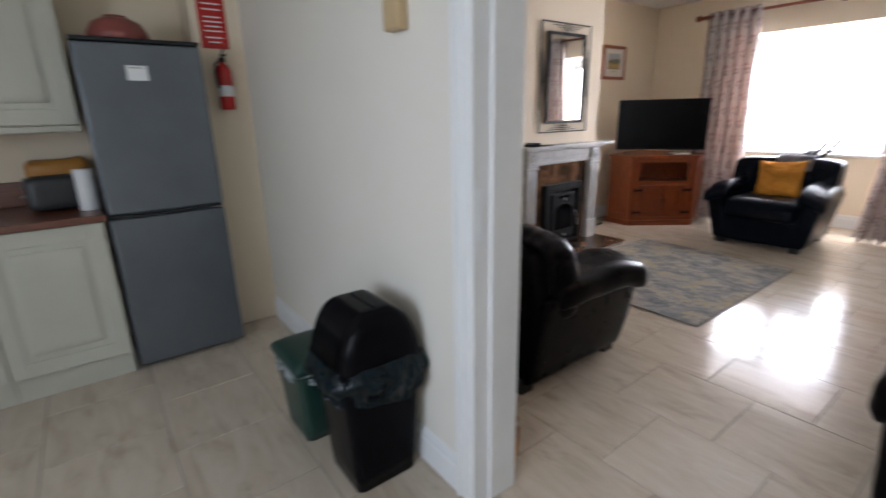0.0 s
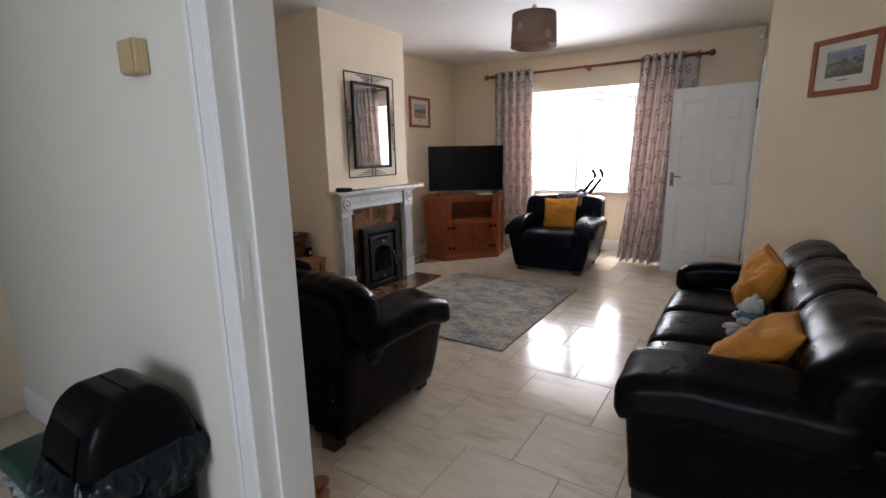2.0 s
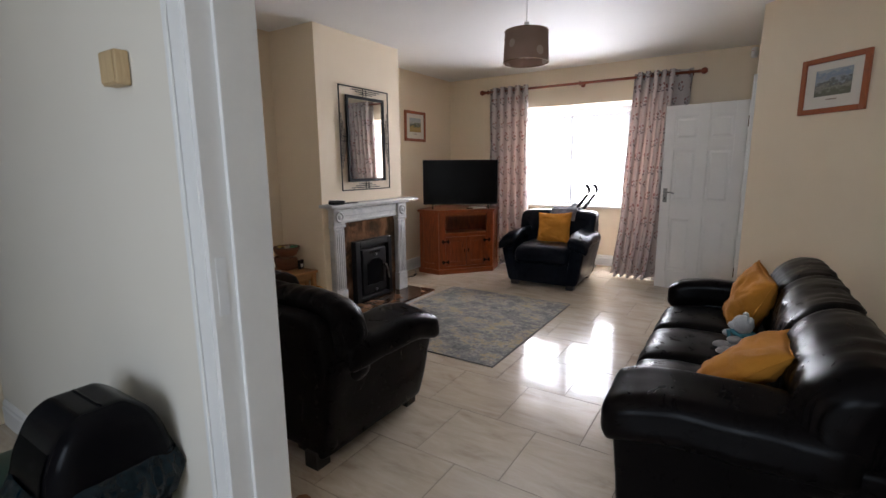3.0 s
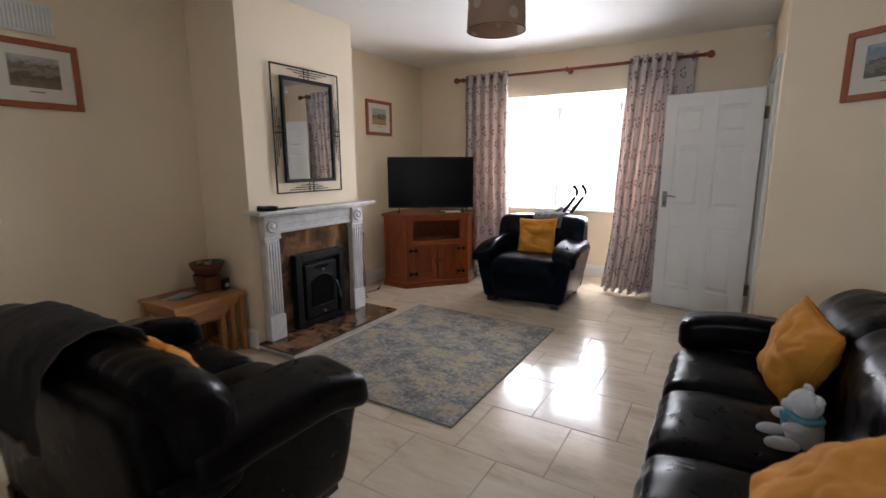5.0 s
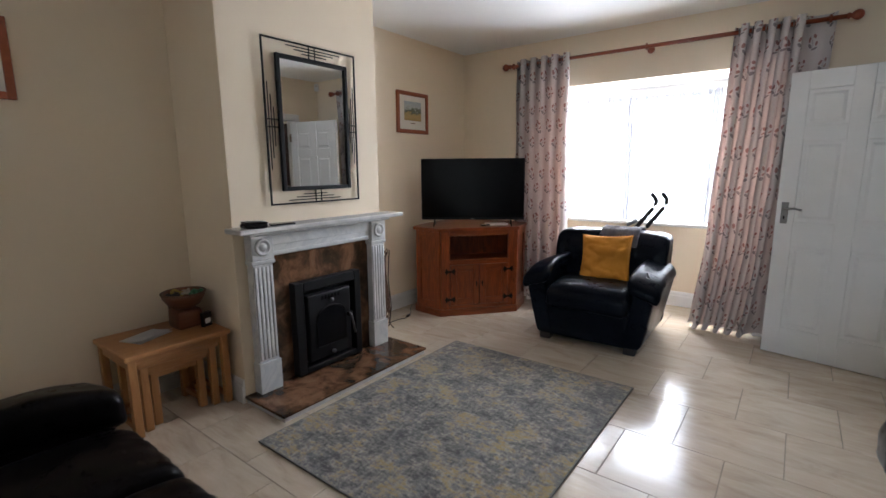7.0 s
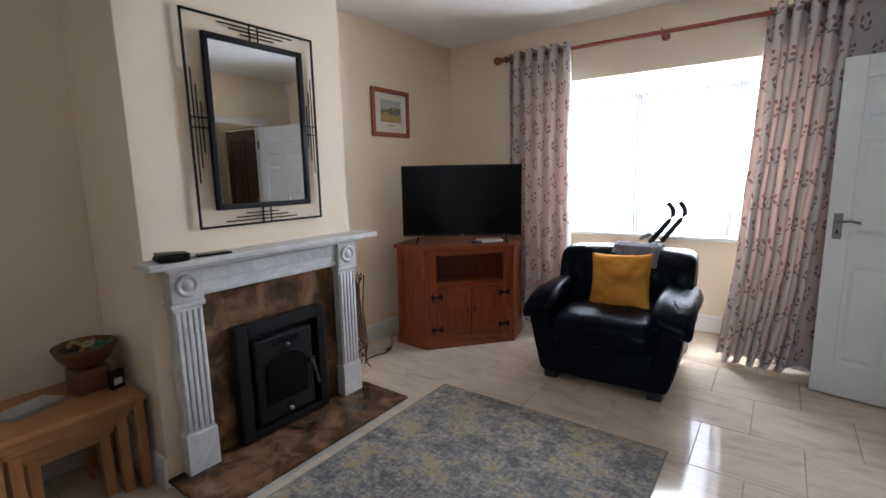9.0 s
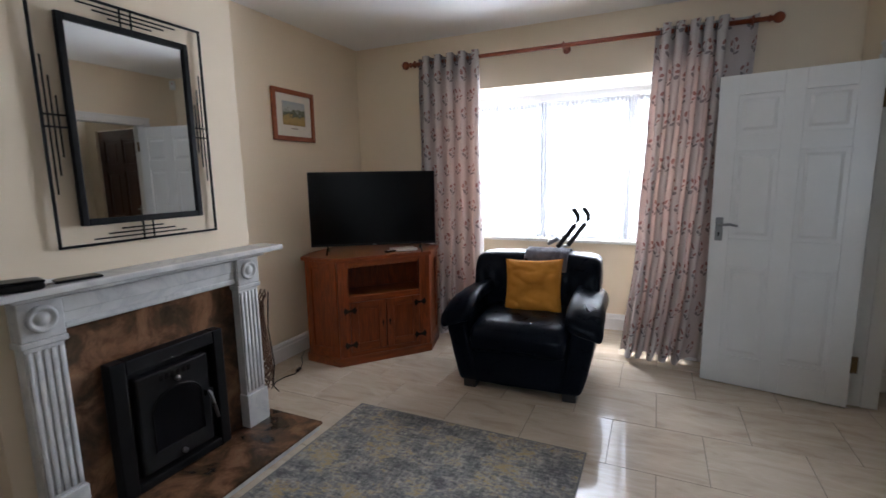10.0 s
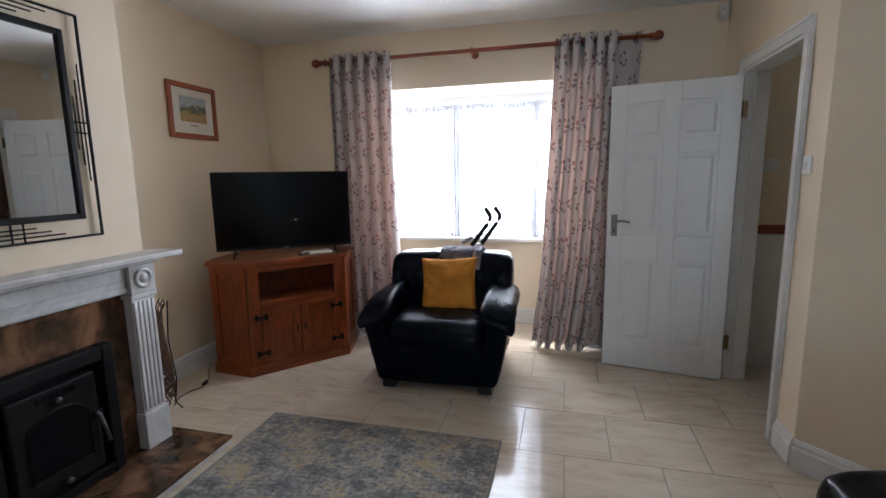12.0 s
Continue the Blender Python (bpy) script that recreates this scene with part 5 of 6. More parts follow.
def throw_cloth(m, width, path, label, seed, cloth_mat):
    """A cloth laid along a line of (y, z) points, width across x."""
    t = thing("throw", m, label, "throw blanket")
    pts = [Vector((0, y, z)) for y, z in path]
    ln = [0.0]
    for a, b in zip(pts, pts[1:]):
        ln.append(ln[-1] + (b - a).length)

    def place(s, v):
        d = v * ln[-1]
        for k in range(len(pts) - 1):
            if d <= ln[k + 1] or k == len(pts) - 2:
                p = pts[k].lerp(pts[k + 1], (d - ln[k]) / (ln[k + 1] - ln[k]))
                break
        edge = 0.035 * noise.noise(Vector((s * 2.2 + seed, v * 2.5, 1)))
        x = (s - 0.5) * width + edge + 0.03 * (v - 0.5)
        w = 0.010 * noise.noise(Vector((s * 5 + seed, v * 7, 3))) + 0.006 * math.sin(s * 26 + 4 * v)
        low = 0.03 * noise.noise(Vector((s * 3.3, seed, 0))) * (v < 0.12 or v > 0.88)
        return (x, p.y + w * 0.5, p.z + abs(w) + low)
    part("cloth", sheet(36, 40, place, None, 0.004), cloth_mat, t, "", True)
    for v in (0.0, 1.0):
        part("hem", tube([place(k / 36, v) for k in range(37)], 0.0045, 6), cloth_mat, t, "", True)
    for e in (0.0, 1.0):
        part("side_seam", tube([place(e, k / 40) for k in range(41)], 0.0035, 6), cloth_mat, t, "", True)
    return t


throw_cloth(pose(-1.44, 5.73, 0, 0, 0, 0), 0.30, [(0.125, 0.72), (0.150, 0.80), (0.195, 0.850), (0.27, 0.866), (0.35, 0.855), (0.420, 0.79), (0.440, 0.63)], "purple-grey woollen throw folded over the armchair back", 2.0, grey_cloth)
throw_cloth(pose(-1.78, 2.09, 0, 0, 0, 180), 0.52, [(0.08, 0.62), (0.115, 0.72), (0.155, 0.825), (0.22, 0.862), (0.30, 0.866), (0.38, 0.84), (0.435, 0.78), (0.462, 0.66), (0.468, 0.52)], "grey woollen jacket laid over the loveseat back", 6.0, dark_cloth)

# ---- soft toy ----
plush = surface("pale_grey_plush", (0.38, 0.39, 0.40), (0.54, 0.54, 0.54), 30, 0.95, 0, 320, 0.8, sheen=0.5)
bm = bmesh.new()
for cx, cy, cz, r, sx, sy, sz in ((0, 0.004, 0.066, 0.056, 0.95, 0.9, 1.2), (0.0, -0.010, 0.158, 0.046, 1.1, 1.0, 0.95), (0, -0.050, 0.148, 0.022, 1.0, 1.0, 0.8), (-0.042, 0.006, 0.190, 0.019, 1, 0.7, 1), (0.042, 0.006, 0.190, 0.019, 1, 0.7, 1),
                                  (-0.042, -0.062, 0.027, 0.026, 0.9, 1.9, 0.95), (0.042, -0.062, 0.027, 0.026, 0.9, 1.9, 0.95), (-0.050, -0.040, 0.092, 0.020, 0.9, 1.9, 1.0), (0.050, -0.040, 0.092, 0.020, 0.9, 1.9, 1.0)):
    r0 = bmesh.ops.create_icosphere(bm, subdivisions=3, radius=r)
    for v in r0["verts"]:
        v.co = Vector((v.co.x * sx + cx, v.co.y * sy + cy, v.co.z * sz + cz)) * (1 + 0.02 * noise.noise(v.co * 60))
toy = part("soft_toy", bm, plush, None, "", True)
toy.matrix_world = pose(0.40, 2.93, 0.470, -4, 0, -78)
tagged(toy, "pale grey plush bear with a blue scarf sitting on the sofa", "soft toy")
blue_felt = surface("blue_felt", (0.06, 0.22, 0.28), (0.09, 0.28, 0.34), 20, 0.95, 0, 200, 0.4)
scarf = thing("toy_scarf", pose(0.40, 2.93, 0.470, -4, 0, -78), "small blue felt scarf round the plush bear", "scarf")
part("band", tube([(0.046 * math.cos(a), -0.004 + 0.044 * math.sin(a), 0.118 + 0.004 * math.sin(3 * a)) for a in [i * math.pi / 12 for i in range(24)]], 0.011, 8, True), blue_felt, scarf, "", True)
part("tail", moved(padded(0.014, 0.006, 0.032, 0.005, None, 6, 0.002), pose(0.010, -0.060, 0.094, 15, 0, 8)), blue_felt, scarf, "", True)

# ---- nest of tables ----
leaflet_mat = surface("white_paper", (0.74, 0.74, 0.73), (0.80, 0.80, 0.79), 12, 0.7, 0, 100, 0.05)


def nest_table(m, w, d, h, label):
    """Local: x deep, y wide; two legs and an apron on each side, open to the front."""
    t = thing("nest_table", m, label, "side table", "nest of oak tables")
    part("tabletop", cube(-d / 2, -w / 2, h - 0.028, d / 2, w / 2, h, 0.008, 3), oak, t)
    for sy in (-1, 1):
        for sx in (-1, 1):
            x, y = sx * (d / 2 - 0.034), sy * (w / 2 - 0.034)
            part("leg", cube(x - 0.020, y - 0.020, 0.001, x + 0.020, y + 0.020, h - 0.028, 0.004), oak_v, t)
        part("apron", cube(-d / 2 + 0.054, sy * (w / 2 - 0.034) - 0.009, h - 0.085, d / 2 - 0.054, sy * (w / 2 - 0.034) + 0.009, h - 0.0285, 0.002), oak, t)
        part("stretcher", cube(-d / 2 + 0.054, sy * (w / 2 - 0.034) - 0.009, 0.03, d / 2 - 0.054, sy * (w / 2 - 0.034) + 0.009, 0.06, 0.002), oak, t)
    part("front_rail", cube(d / 2 - 0.045, -w / 2 + 0.054, h - 0.062, d / 2 - 0.024, w / 2 - 0.054, h - 0.0285, 0.002), oak, t)
    return t


nest_table(pose(-3.095, 3.02, 0), 0.545, 0.46, 0.450, "light oak table, the largest of a nest, in the alcove")
nest_table(pose(-3.080, 3.02, 0), 0.425, 0.36, 0.385, "light oak middle table tucked inside a nest")
nest_table(pose(-3.075, 3.02, 0), 0.310, 0.28, 0.325, "light oak smallest table tucked inside a nest")
paper = thing("leaflet", pose(-3.12, 2.945, 0.451, 0, 0, 20), "white folded leaflet lying on the oak table", "leaflet")
part("lower_leaf", sheet(8, 8, lambda s, t: (-0.075 + 0.15 * s, -0.105 + 0.21 * t, 0.001 + 0.004 * s * t), None, 0.0008), leaflet_mat, paper)
part("upper_leaf", sheet(8, 8, lambda s, t: (-0.075 + 0.148 * s, -0.103 + 0.208 * t, 0.003 + 0.016 * s * s), None, 0.0008), leaflet_mat, paper)

wicker = surface("brown_wicker", (0.07, 0.030, 0.014), (0.13, 0.060, 0.028), 40, 0.6, 0, 150, 0.6)
terracotta = wood_material("turned_red_wood", (0.10, 0.030, 0.012), (0.19, 0.065, 0.025), (1, 1, 6), 5, 0.4, 0.2)
stand = thing("wooden_bowl", pose(-3.13, 3.165, 0.451), "turned brown wooden bowl on a pedestal holding odds and ends", "bowl")
part("pedestal", moved(padded(0.075, 0.070, 0.055, 0.018, None, 8, 0.003), pose(0, 0, 0.0555)), terracotta, stand, "", True)
part("bowl", lathe([(0, 0.112), (0.05, 0.112), (0.085, 0.135), (0.113, 0.180), (0.116, 0.208), (0.108, 0.208), (0.100, 0.180), (0.070, 0.150), (0, 0.146)], 36), terracotta, stand, "", True)
part("band", tube([(0.116 * math.cos(a), 0.116 * math.sin(a), 0.206) for a in [i * math.pi / 16 for i in range(32)]], 0.006, 8, True), wicker, stand, "", True)
odds = [((0.03, 0.18, 0.10), 0.035, 0.045), ((0.42, 0.30, 0.06), -0.035, -0.02), ((0.02, 0.02, 0.025), 0.0, -0.06), ((0.05, 0.25, 0.13), 0.02, 0.075), ((0.45, 0.42, 0.36), -0.02, 0.02)]
for k, (c, dx, dy) in enumerate(odds):
    mt = surface("trinket_%d" % k, tuple(0.8 * q for q in c), c, 12, 0.4)
    knot = thing("hair_band", pose(-3.13 + dx, 3.165 + dy, 0.650, 25 - 12 * k, 20 * (k % 2), 40 * k), "small coloured hair band lying in the wooden bowl", "hair band", "odds and ends in the bowl")
    part("loop", tube([(0.030 * math.cos(a), 0.022 * math.sin(a), 0.006 * math.sin(3 * a)) for a in [i * math.pi / 10 for i in range(20)]], 0.008, 8, True), mt, knot, "", True)
boxm = thing("card_box", pose(-3.03, 3.235, 0.451, 0, 0, 15), "small dark card box standing beside the bowl", "box")
part("box", cube(-0.012, -0.030, 0.0, 0.012, 0.030, 0.085, 0.002), black_plastic, boxm)
part("label", cube(0.0125, -0.018, 0.02, 0.0135, 0.018, 0.05), leaflet_mat, boxm, "pale printed label")
basket = thing("basket", pose(-3.235, 3.19, 0.451), "low brown wicker basket behind the bowl", "basket")
part("wall", lathe([(0, 0.0), (0.055, 0.0), (0.068, 0.06), (0.072, 0.10), (0.066, 0.10), (0.058, 0.05), (0, 0.008)], 24), wicker, basket, "", True)

# ---- mantel shelf clutter ----
wallet = thing("wallet", pose(-2.672, 3.375, 1.047, 0, 0, 78), "bulging black leather wallet lying on the mantel shelf", "wallet")
part("cover", moved(padded(0.062, 0.045, 0.013, 0.012, None, 10, 0.003), pose(0, 0, 0.0145)), black_plastic, wallet, "", True)
part("flap", moved(padded(0.060, 0.043, 0.004, 0.0038, None, 8, 0.002), pose(0.002, 0.001, 0.031, 0, 3, 0)), black_plastic, wallet, "", True)
pinkp = surface("pink_paper", (0.50, 0.36, 0.42), (0.58, 0.46, 0.50), 14, 0.7)
slips = thing("paper_slips", pose(-2.715, 3.45, 1.047, 0, 0, 70), "pink and white paper slips beside the wallet", "papers")
part("slip", moved(cube(-0.035, -0.03, 0.0, 0.035, 0.03, 0.0012), pose(0, 0, 0.004, 4, 0, 8)), pinkp, slips)
part("slip", moved(cube(-0.035, -0.03, 0.0, 0.035, 0.03, 0.0012), pose(0.008, 0.006, 0.010, 6, 5, -6)), leaflet_mat, slips)
phone = thing("mobile_phone", pose(-2.69, 3.555, 1.047, 0, 0, 82), "dark mobile phone lying flat on the mantel shelf", "phone")
part("case", cube(-0.075, -0.036, 0.0, 0.075, 0.036, 0.009, 0.004), black_plastic, phone)
part("screen", cube(-0.070, -0.033, 0.0092, 0.070, 0.033, 0.0100), screen_mat, phone)

# ---- things on the cabinet ----
remote = thing("remote_control", cab_m @ pose(0.10, 0.10, 0.826, 0, 0, 25), "black remote control on the pine cabinet", "remote control")
part("body", moved(padded(0.070, 0.020, 0.008, 0.0075, None, 8, 0), pose(0, 0, 0.0085)), black_plastic, remote, "", True)
for k in range(5):
    part("button", cube(-0.05 + k * 0.02, -0.008, 0.0165, -0.042 + k * 0.02, 0.008, 0.018, 0.0005), white_plastic, remote)
setbox = thing("set_top_box", cab_m @ pose(0.21, 0.145, 0.826, 0, 0, -5), "thin white box with papers on the pine cabinet", "box")
part("case", cube(-0.10, -0.06, 0.0, 0.10, 0.06, 0.018, 0.003), leaflet_mat, setbox)
part("sheet", cube(-0.09, -0.055, 0.0182, 0.08, 0.045, 0.0192), white_plastic, setbox)

# ---- wicker lamp and its flex behind the fireplace ----
wl = thing("wicker_lamp", pose(-3.045, 4.735, 0), "dark twisted wicker floor lamp beside the marble fireplace", "lamp")
rng = random.Random(4)
bm = bmesh.new()


def spindle(z):
    return 0.038 + 0.014 * math.sin(z * 8.5) + 0.012 * (z > 0.66) + 0.016 * (z < 0.06)


for k in range(110):
    a0, turn = rng.uniform(0, 6.28), rng.choice((-1, 1)) * rng.uniform(2.5, 6.0)
    z0 = rng.uniform(0.03, 0.45)
    z1 = min(0.70, z0 + rng.uniform(0.15, 0.35))
    pts = []
    for i in range(15):
        z = z0 + (z1 - z0) * i / 14
        a = a0 + turn * i / 14
        r = spindle(z) * (1 + 0.08 * math.sin(a * 3))
        pts.append((r * math.cos(a), r * math.sin(a), z))
    tube(pts, 0.0034, 5, False, bm)
part("wicker_sleeve", bm, wicker, wl, "tangled dark wicker sleeve", True)
for k in range(3):
    a = k * 2.094 + 0.5
    part("rib", tube([(0.085 * math.cos(a), 0.085 * math.sin(a), 0.004), (0.05 * math.cos(a), 0.05 * math.sin(a), 0.05), (0.068 * math.cos(a), 0.068 * math.sin(a), 0.2), (0.045 * math.cos(a), 0.045 * math.sin(a), 0.45), (0.062 * math.cos(a), 0.062 * math.sin(a), 0.69)], 0.004, 6), black_iron, wl)
flex = thing("lamp_flex", pose(0, 0, 0), "thin black flex with an inline switch across the tiles", "cable")
part("cord", tube([(-3.05, 4.79, 0.0045), (-3.10, 4.88, 0.0045), (-3.10, 4.97, 0.0045), (-3.07, 5.04, 0.0045), (-3.10, 5.13, 0.007), (-3.16, 5.22, 0.0045), (-3.24, 5.30, 0.0045), (-3.315, 5.42, 0.0045)], 0.0038, 8), black_plastic, flex, "", True)
part("inline_switch", moved(padded(0.013, 0.030, 0.010, 0.009, None, 8, 0), pose(-3.09, 5.10, 0.011, 0, 0, 18)), black_plastic, flex, "", True)

# ---- exercise bike in the bay ----
bike = thing("exercise_bike", pose(-1.48, 6.56, 0), "folding exercise bike with black handles behind the armchair", "exercise bike")
grey_metal = surface("grey_painted_steel", (0.16, 0.16, 0.17), (0.22, 0.22, 0.23), 10, 0.4, 0.2)
for dx, dy in ((0.0, -0.05), (0.065, 0.07)):
    part("handle", tube([(0.0 + dx, dy, 0.80), (0.09 + dx, dy, 0.925), (0.135 + dx, dy, 0.985), (0.160 + dx, dy, 1.025), (0.160 + dx, dy, 1.065), (0.135 + dx, dy, 1.105), (0.115 + dx, dy, 1.125)], 0.0205, 12), black_plastic, bike, "black foam handle", True)
part("cross_bar", tube([(0.0, -0.05, 0.80), (0.065, 0.07, 0.80)], 0.012, 10), grey_metal, bike, "", True)
part("stem", tube([(0.03, 0.01, 0.80), (-0.02, 0.0, 0.55), (-0.10, 0.0, 0.25), (-0.20, 0.0, 0.045)], 0.018, 12), grey_metal, bike, "", True)
part("console", moved(padded(0.055, 0.045, 0.018, 0.015, None, 8, 0), pose(-0.045, 0.01, 0.845, 0, -30, 0)), grey_metal, bike, "grey plastic display", True)
part("rear_tube", tube([(-0.02, 0.0, 0.50), (0.10, 0.0, 0.25), (0.22, 0.0, 0.045)], 0.018, 12), grey_metal, bike, "", True)
for x in (-0.20, 0.22):
    part("floor_bar", tube([(x, -0.17, 0.022), (x, 0.17, 0.022)], 0.0205, 12), grey_metal, bike, "", True)
part("wheel_cover", moved(lathe([(0, -0.05), (0.13, -0.05), (0.15, -0.03), (0.15, 0.03), (0.13, 0.05), (0, 0.05)], 32), pose(-0.05, 0.0, 0.30, 90, 0, 0)), black_plastic, bike, "", True)
part("saddle", moved(padded(0.11, 0.075, 0.035, 0.03, None, 10, 0.002), pose(-0.10, 0.0, 0.60)), black_plastic, bike, "", True)
part("saddle_post", tube([(-0.10, 0, 0.57), (-0.05, 0, 0.45)], 0.014, 10), grey_metal, bike, "", True)

# ---- slippers by the doorway ----
tan = surface("tan_suede", (0.24, 0.11, 0.05), (0.34, 0.17, 0.08), 20, 0.85, 0, 200, 0.4)


def slipper(m, label):
    t = thing("slipper", m, label, "slipper", "pair of slippers")
    sole = [(-0.035, -0.12), (0.0, -0.13), (0.035, -0.12), (0.045, -0.03), (0.036, 0.06), (0.030, 0.12), (0.0, 0.135), (-0.030, 0.12), (-0.036, 0.06), (-0.045, -0.03)]
    part("sole", prism(sole, 0.001, 0.020, 0.003), tan, t)
    part("upper", sheet(14, 8, lambda s, v: (0.047 * math.cos(math.pi * s) * (1 - 0.12 * v), -0.115 + 0.115 * v + 0.01 * math.sin(math.pi * s), 0.018 + 0.052 * math.sin(math.pi * s) * (0.55 + 0.45 * v)), None, 0.004), mustard, t, "orange fabric upper", True)
    return t


slipper(pose(-0.965, 1.40, 0, 0, 0, 35), "tan slipper with an orange upper on the tiles")
slipper(pose(-1.05, 1.44, 0, 0, 0, 20), "tan slipper with an orange upper by the wall")

# ---- kitchen ----
steel_blue = surface("silver_grey_enamel", (0.12, 0.135, 0.15), (0.15, 0.165, 0.18), 3, 0.35, 0.5, 90, 0.04)
cream_unit = surface("cream_painted_unit", (0.47, 0.455, 0.37), (0.53, 0.515, 0.43), 3, 0.4, 0, 60, 0.05)
worktop_mat = wood_material("red_brown_worktop", (0.09, 0.025, 0.012), (0.20, 0.065, 0.030), (9, 1.2, 9), 5, 0.3, 0.3)
dark_gap = surface("dark_gap", (0.01, 0.01, 0.01), (0.015, 0.015, 0.015), 4, 0.8)

fridge = thing("fridge_freezer", pose(-2.965, 0.522, 0), "tall silver-grey fridge freezer standing beside the wall nib", "fridge")
part("body", cube(-0.29, -0.272, 0.02, 0.245, 0.272, 1.715, 0.006), steel_blue, fridge)
part("top_cap", cube(-0.29, -0.275, 1.716, 0.292, 0.275, 1.735, 0.005), dark_gap, fridge, "dark top trim")
fd = part("upper_door", cube(0.249, -0.274, 0.885, 0.293, 0.274, 1.712, 0.012, 3), steel_blue, fridge)
ld = part("lower_door", cube(0.249, -0.274, 0.035, 0.293, 0.274, 0.862, 0.012, 3), steel_blue, fridge)
part("grip", tube([(0.286, -0.27, 0.880), (0.290, -0.12, 0.868), (0.291, 0.03, 0.872), (0.290, 0.16, 0.884), (0.288, 0.265, 0.884)], 0.009, 8), dark_gap, fridge, "dark moulded grip between the doors", True)
part("hinge_cover", cube(0.290, 0.215, 0.868, 0.297, 0.268, 0.876, 0.002), chrome, fridge)
note = thing("paper_note", pose(-2.671, 0.495, 1.575), "small white note stuck on the fridge door", "note")
part("sheet", cube(0.0, -0.045, -0.035, 0.002, 0.045, 0.035), leaflet_mat, note)
part("writing", cube(0.0021, -0.035, 0.022, 0.0026, 0.025, 0.026), caption_ink, note)
rbowl = thing("mixing_bowl", pose(-2.84, 0.46, 1.736), "upturned dull red bowl on top of the fridge", "bowl")
red_plastic = surface("dull_red_plastic", (0.20, 0.045, 0.035), (0.26, 0.065, 0.05), 6, 0.45)
part("bowl", lathe([(0.135, 0.0), (0.140, 0.004), (0.132, 0.04), (0.105, 0.085), (0.06, 0.108), (0, 0.112)], 32), red_plastic, rbowl, "", True)
part("foot_ring", lathe([(0.05, 0.108), (0.05, 0.119), (0.043, 0.119), (0.043, 0.108)], 24), red_plastic, rbowl, "", True)


def kitchen_unit(m, w, d, h, plinth, label):
    """Local: front at x = 0 facing +x, y along the run, base at the origin."""
    t = thing("kitchen_cabinet", m, label, "kitchen cabinet", "kitchen units")
    part("carcass", cube(-d, 0.002, plinth, -0.022, w - 0.002, h), cream_unit, t)
    if plinth:
        part("kickboard", cube(-0.07, 0.002, 0.001, -0.05, w - 0.002, plinth - 0.001), cream_unit, t)
    dr = part("door", cube(-0.020, 0.004, plinth + 0.003, -0.004, w - 0.004, h - 0.004, 0.003), cream_unit, t)
    z0, z1 = plinth + 0.003, h - 0.004
    for y0, y1, a, b in ((0.004, 0.074, z0, z1), (w - 0.074, w - 0.004, z0, z1), (0.074, w - 0.074, z0, z0 + 0.075), (0.074, w - 0.074, z1 - 0.075, z1)):
        part("door_rail", cube(-0.0035, y0, a, 0.004, y1, b, 0.003), cream_unit, dr)
    part("raised_panel", moved(padded(0.006, (w - 0.21) / 2, (z1 - z0 - 0.21) / 2, 0.005, None, 6, 0), pose(-0.001, w / 2, (z0 + z1) / 2)), cream_unit, dr, "", True)
    return t


kitchen_unit(pose(-2.66, -0.275, 0), 0.50, 0.58, 0.868, 0.14, "cream panelled base cabinet beside the fridge")
kitchen_unit(pose(-2.66, -0.775, 0), 0.50, 0.58, 0.868, 0.14, "cream panelled base cabinet under the worktop")
kitchen_unit(pose(-2.66, -1.275, 0), 0.50, 0.58, 0.868, 0.14, "cream panelled base cabinet at the end of the run")
kitchen_unit(pose(-2.90, -0.275, 1.335), 0.50, 0.34, 0.78, 0.0, "cream panelled wall cabinet over the worktop")
kitchen_unit(pose(-2.90, -0.775, 1.335), 0.50, 0.34, 0.78, 0.0, "cream panelled wall cabinet along the wall")
cornice = thing("pelmet", pose(0, 0, 0), "cream moulded pelmet under the wall cabinets", "pelmet")
part("board", cube(-2.93, -0.775, 1.300, -2.895, 0.224, 1.334, 0.008), cream_unit, cornice)
top = thing("worktop", pose(0, 0, 0), "red-brown wood-effect kitchen worktop with upstand", "worktop")
part("slab", cube(-3.268, -1.275, 0.869, -2.632, 0.238, 0.905, 0.006), worktop_mat, top)
part("upstand", cube(-3.268, -1.275, 0.906, -3.250, 0.238, 1.04, 0.003), worktop_mat, top)
toaster = thing("toaster", pose(-2.98, 0.055, 0.906, 0, 0, 8), "dark grey two-slot toaster on the worktop", "toaster")
part("body", moved(padded(0.085, 0.125, 0.085, 0.035, None, 12, 0), pose(0, 0, 0.092)), surface("dark_grey_enamel", (0.035, 0.037, 0.04), (0.05, 0.052, 0.055), 6, 0.35, 0.2), toaster, "", True)
for x in (-0.03, 0.03):
    part("slot", cube(x - 0.012, -0.085, 0.1755, x + 0.012, 0.085, 0.1785, 0.001), dark_gap, toaster)
part("lever", cube(0.02, -0.140, 0.08, 0.045, -0.122, 0.092, 0.003), chrome, toaster)
bread = thing("bread_bag", pose(-3.15, 0.08, 0.906, 0, 0, 5), "orange bag of bread behind the toaster", "bread")
part("bag", moved(padded(0.06, 0.14, 0.125, 0.05, None, 12, 0.012, 9), pose(0, 0, 0.128)), surface("orange_bread_bag", (0.42, 0.17, 0.03), (0.55, 0.27, 0.06), 8, 0.35, 0, 60, 0.3), bread, "", True)
jug = thing("paper_roll", pose(-2.86, 0.185, 0.906), "white kitchen roll standing beside the fridge", "kitchen roll")
part("roll", lathe([(0.018, 0.0), (0.042, 0.0), (0.043, 0.005), (0.043, 0.205), (0.042, 0.21), (0.018, 0.21)], 28), leaflet_mat, jug, "", True)

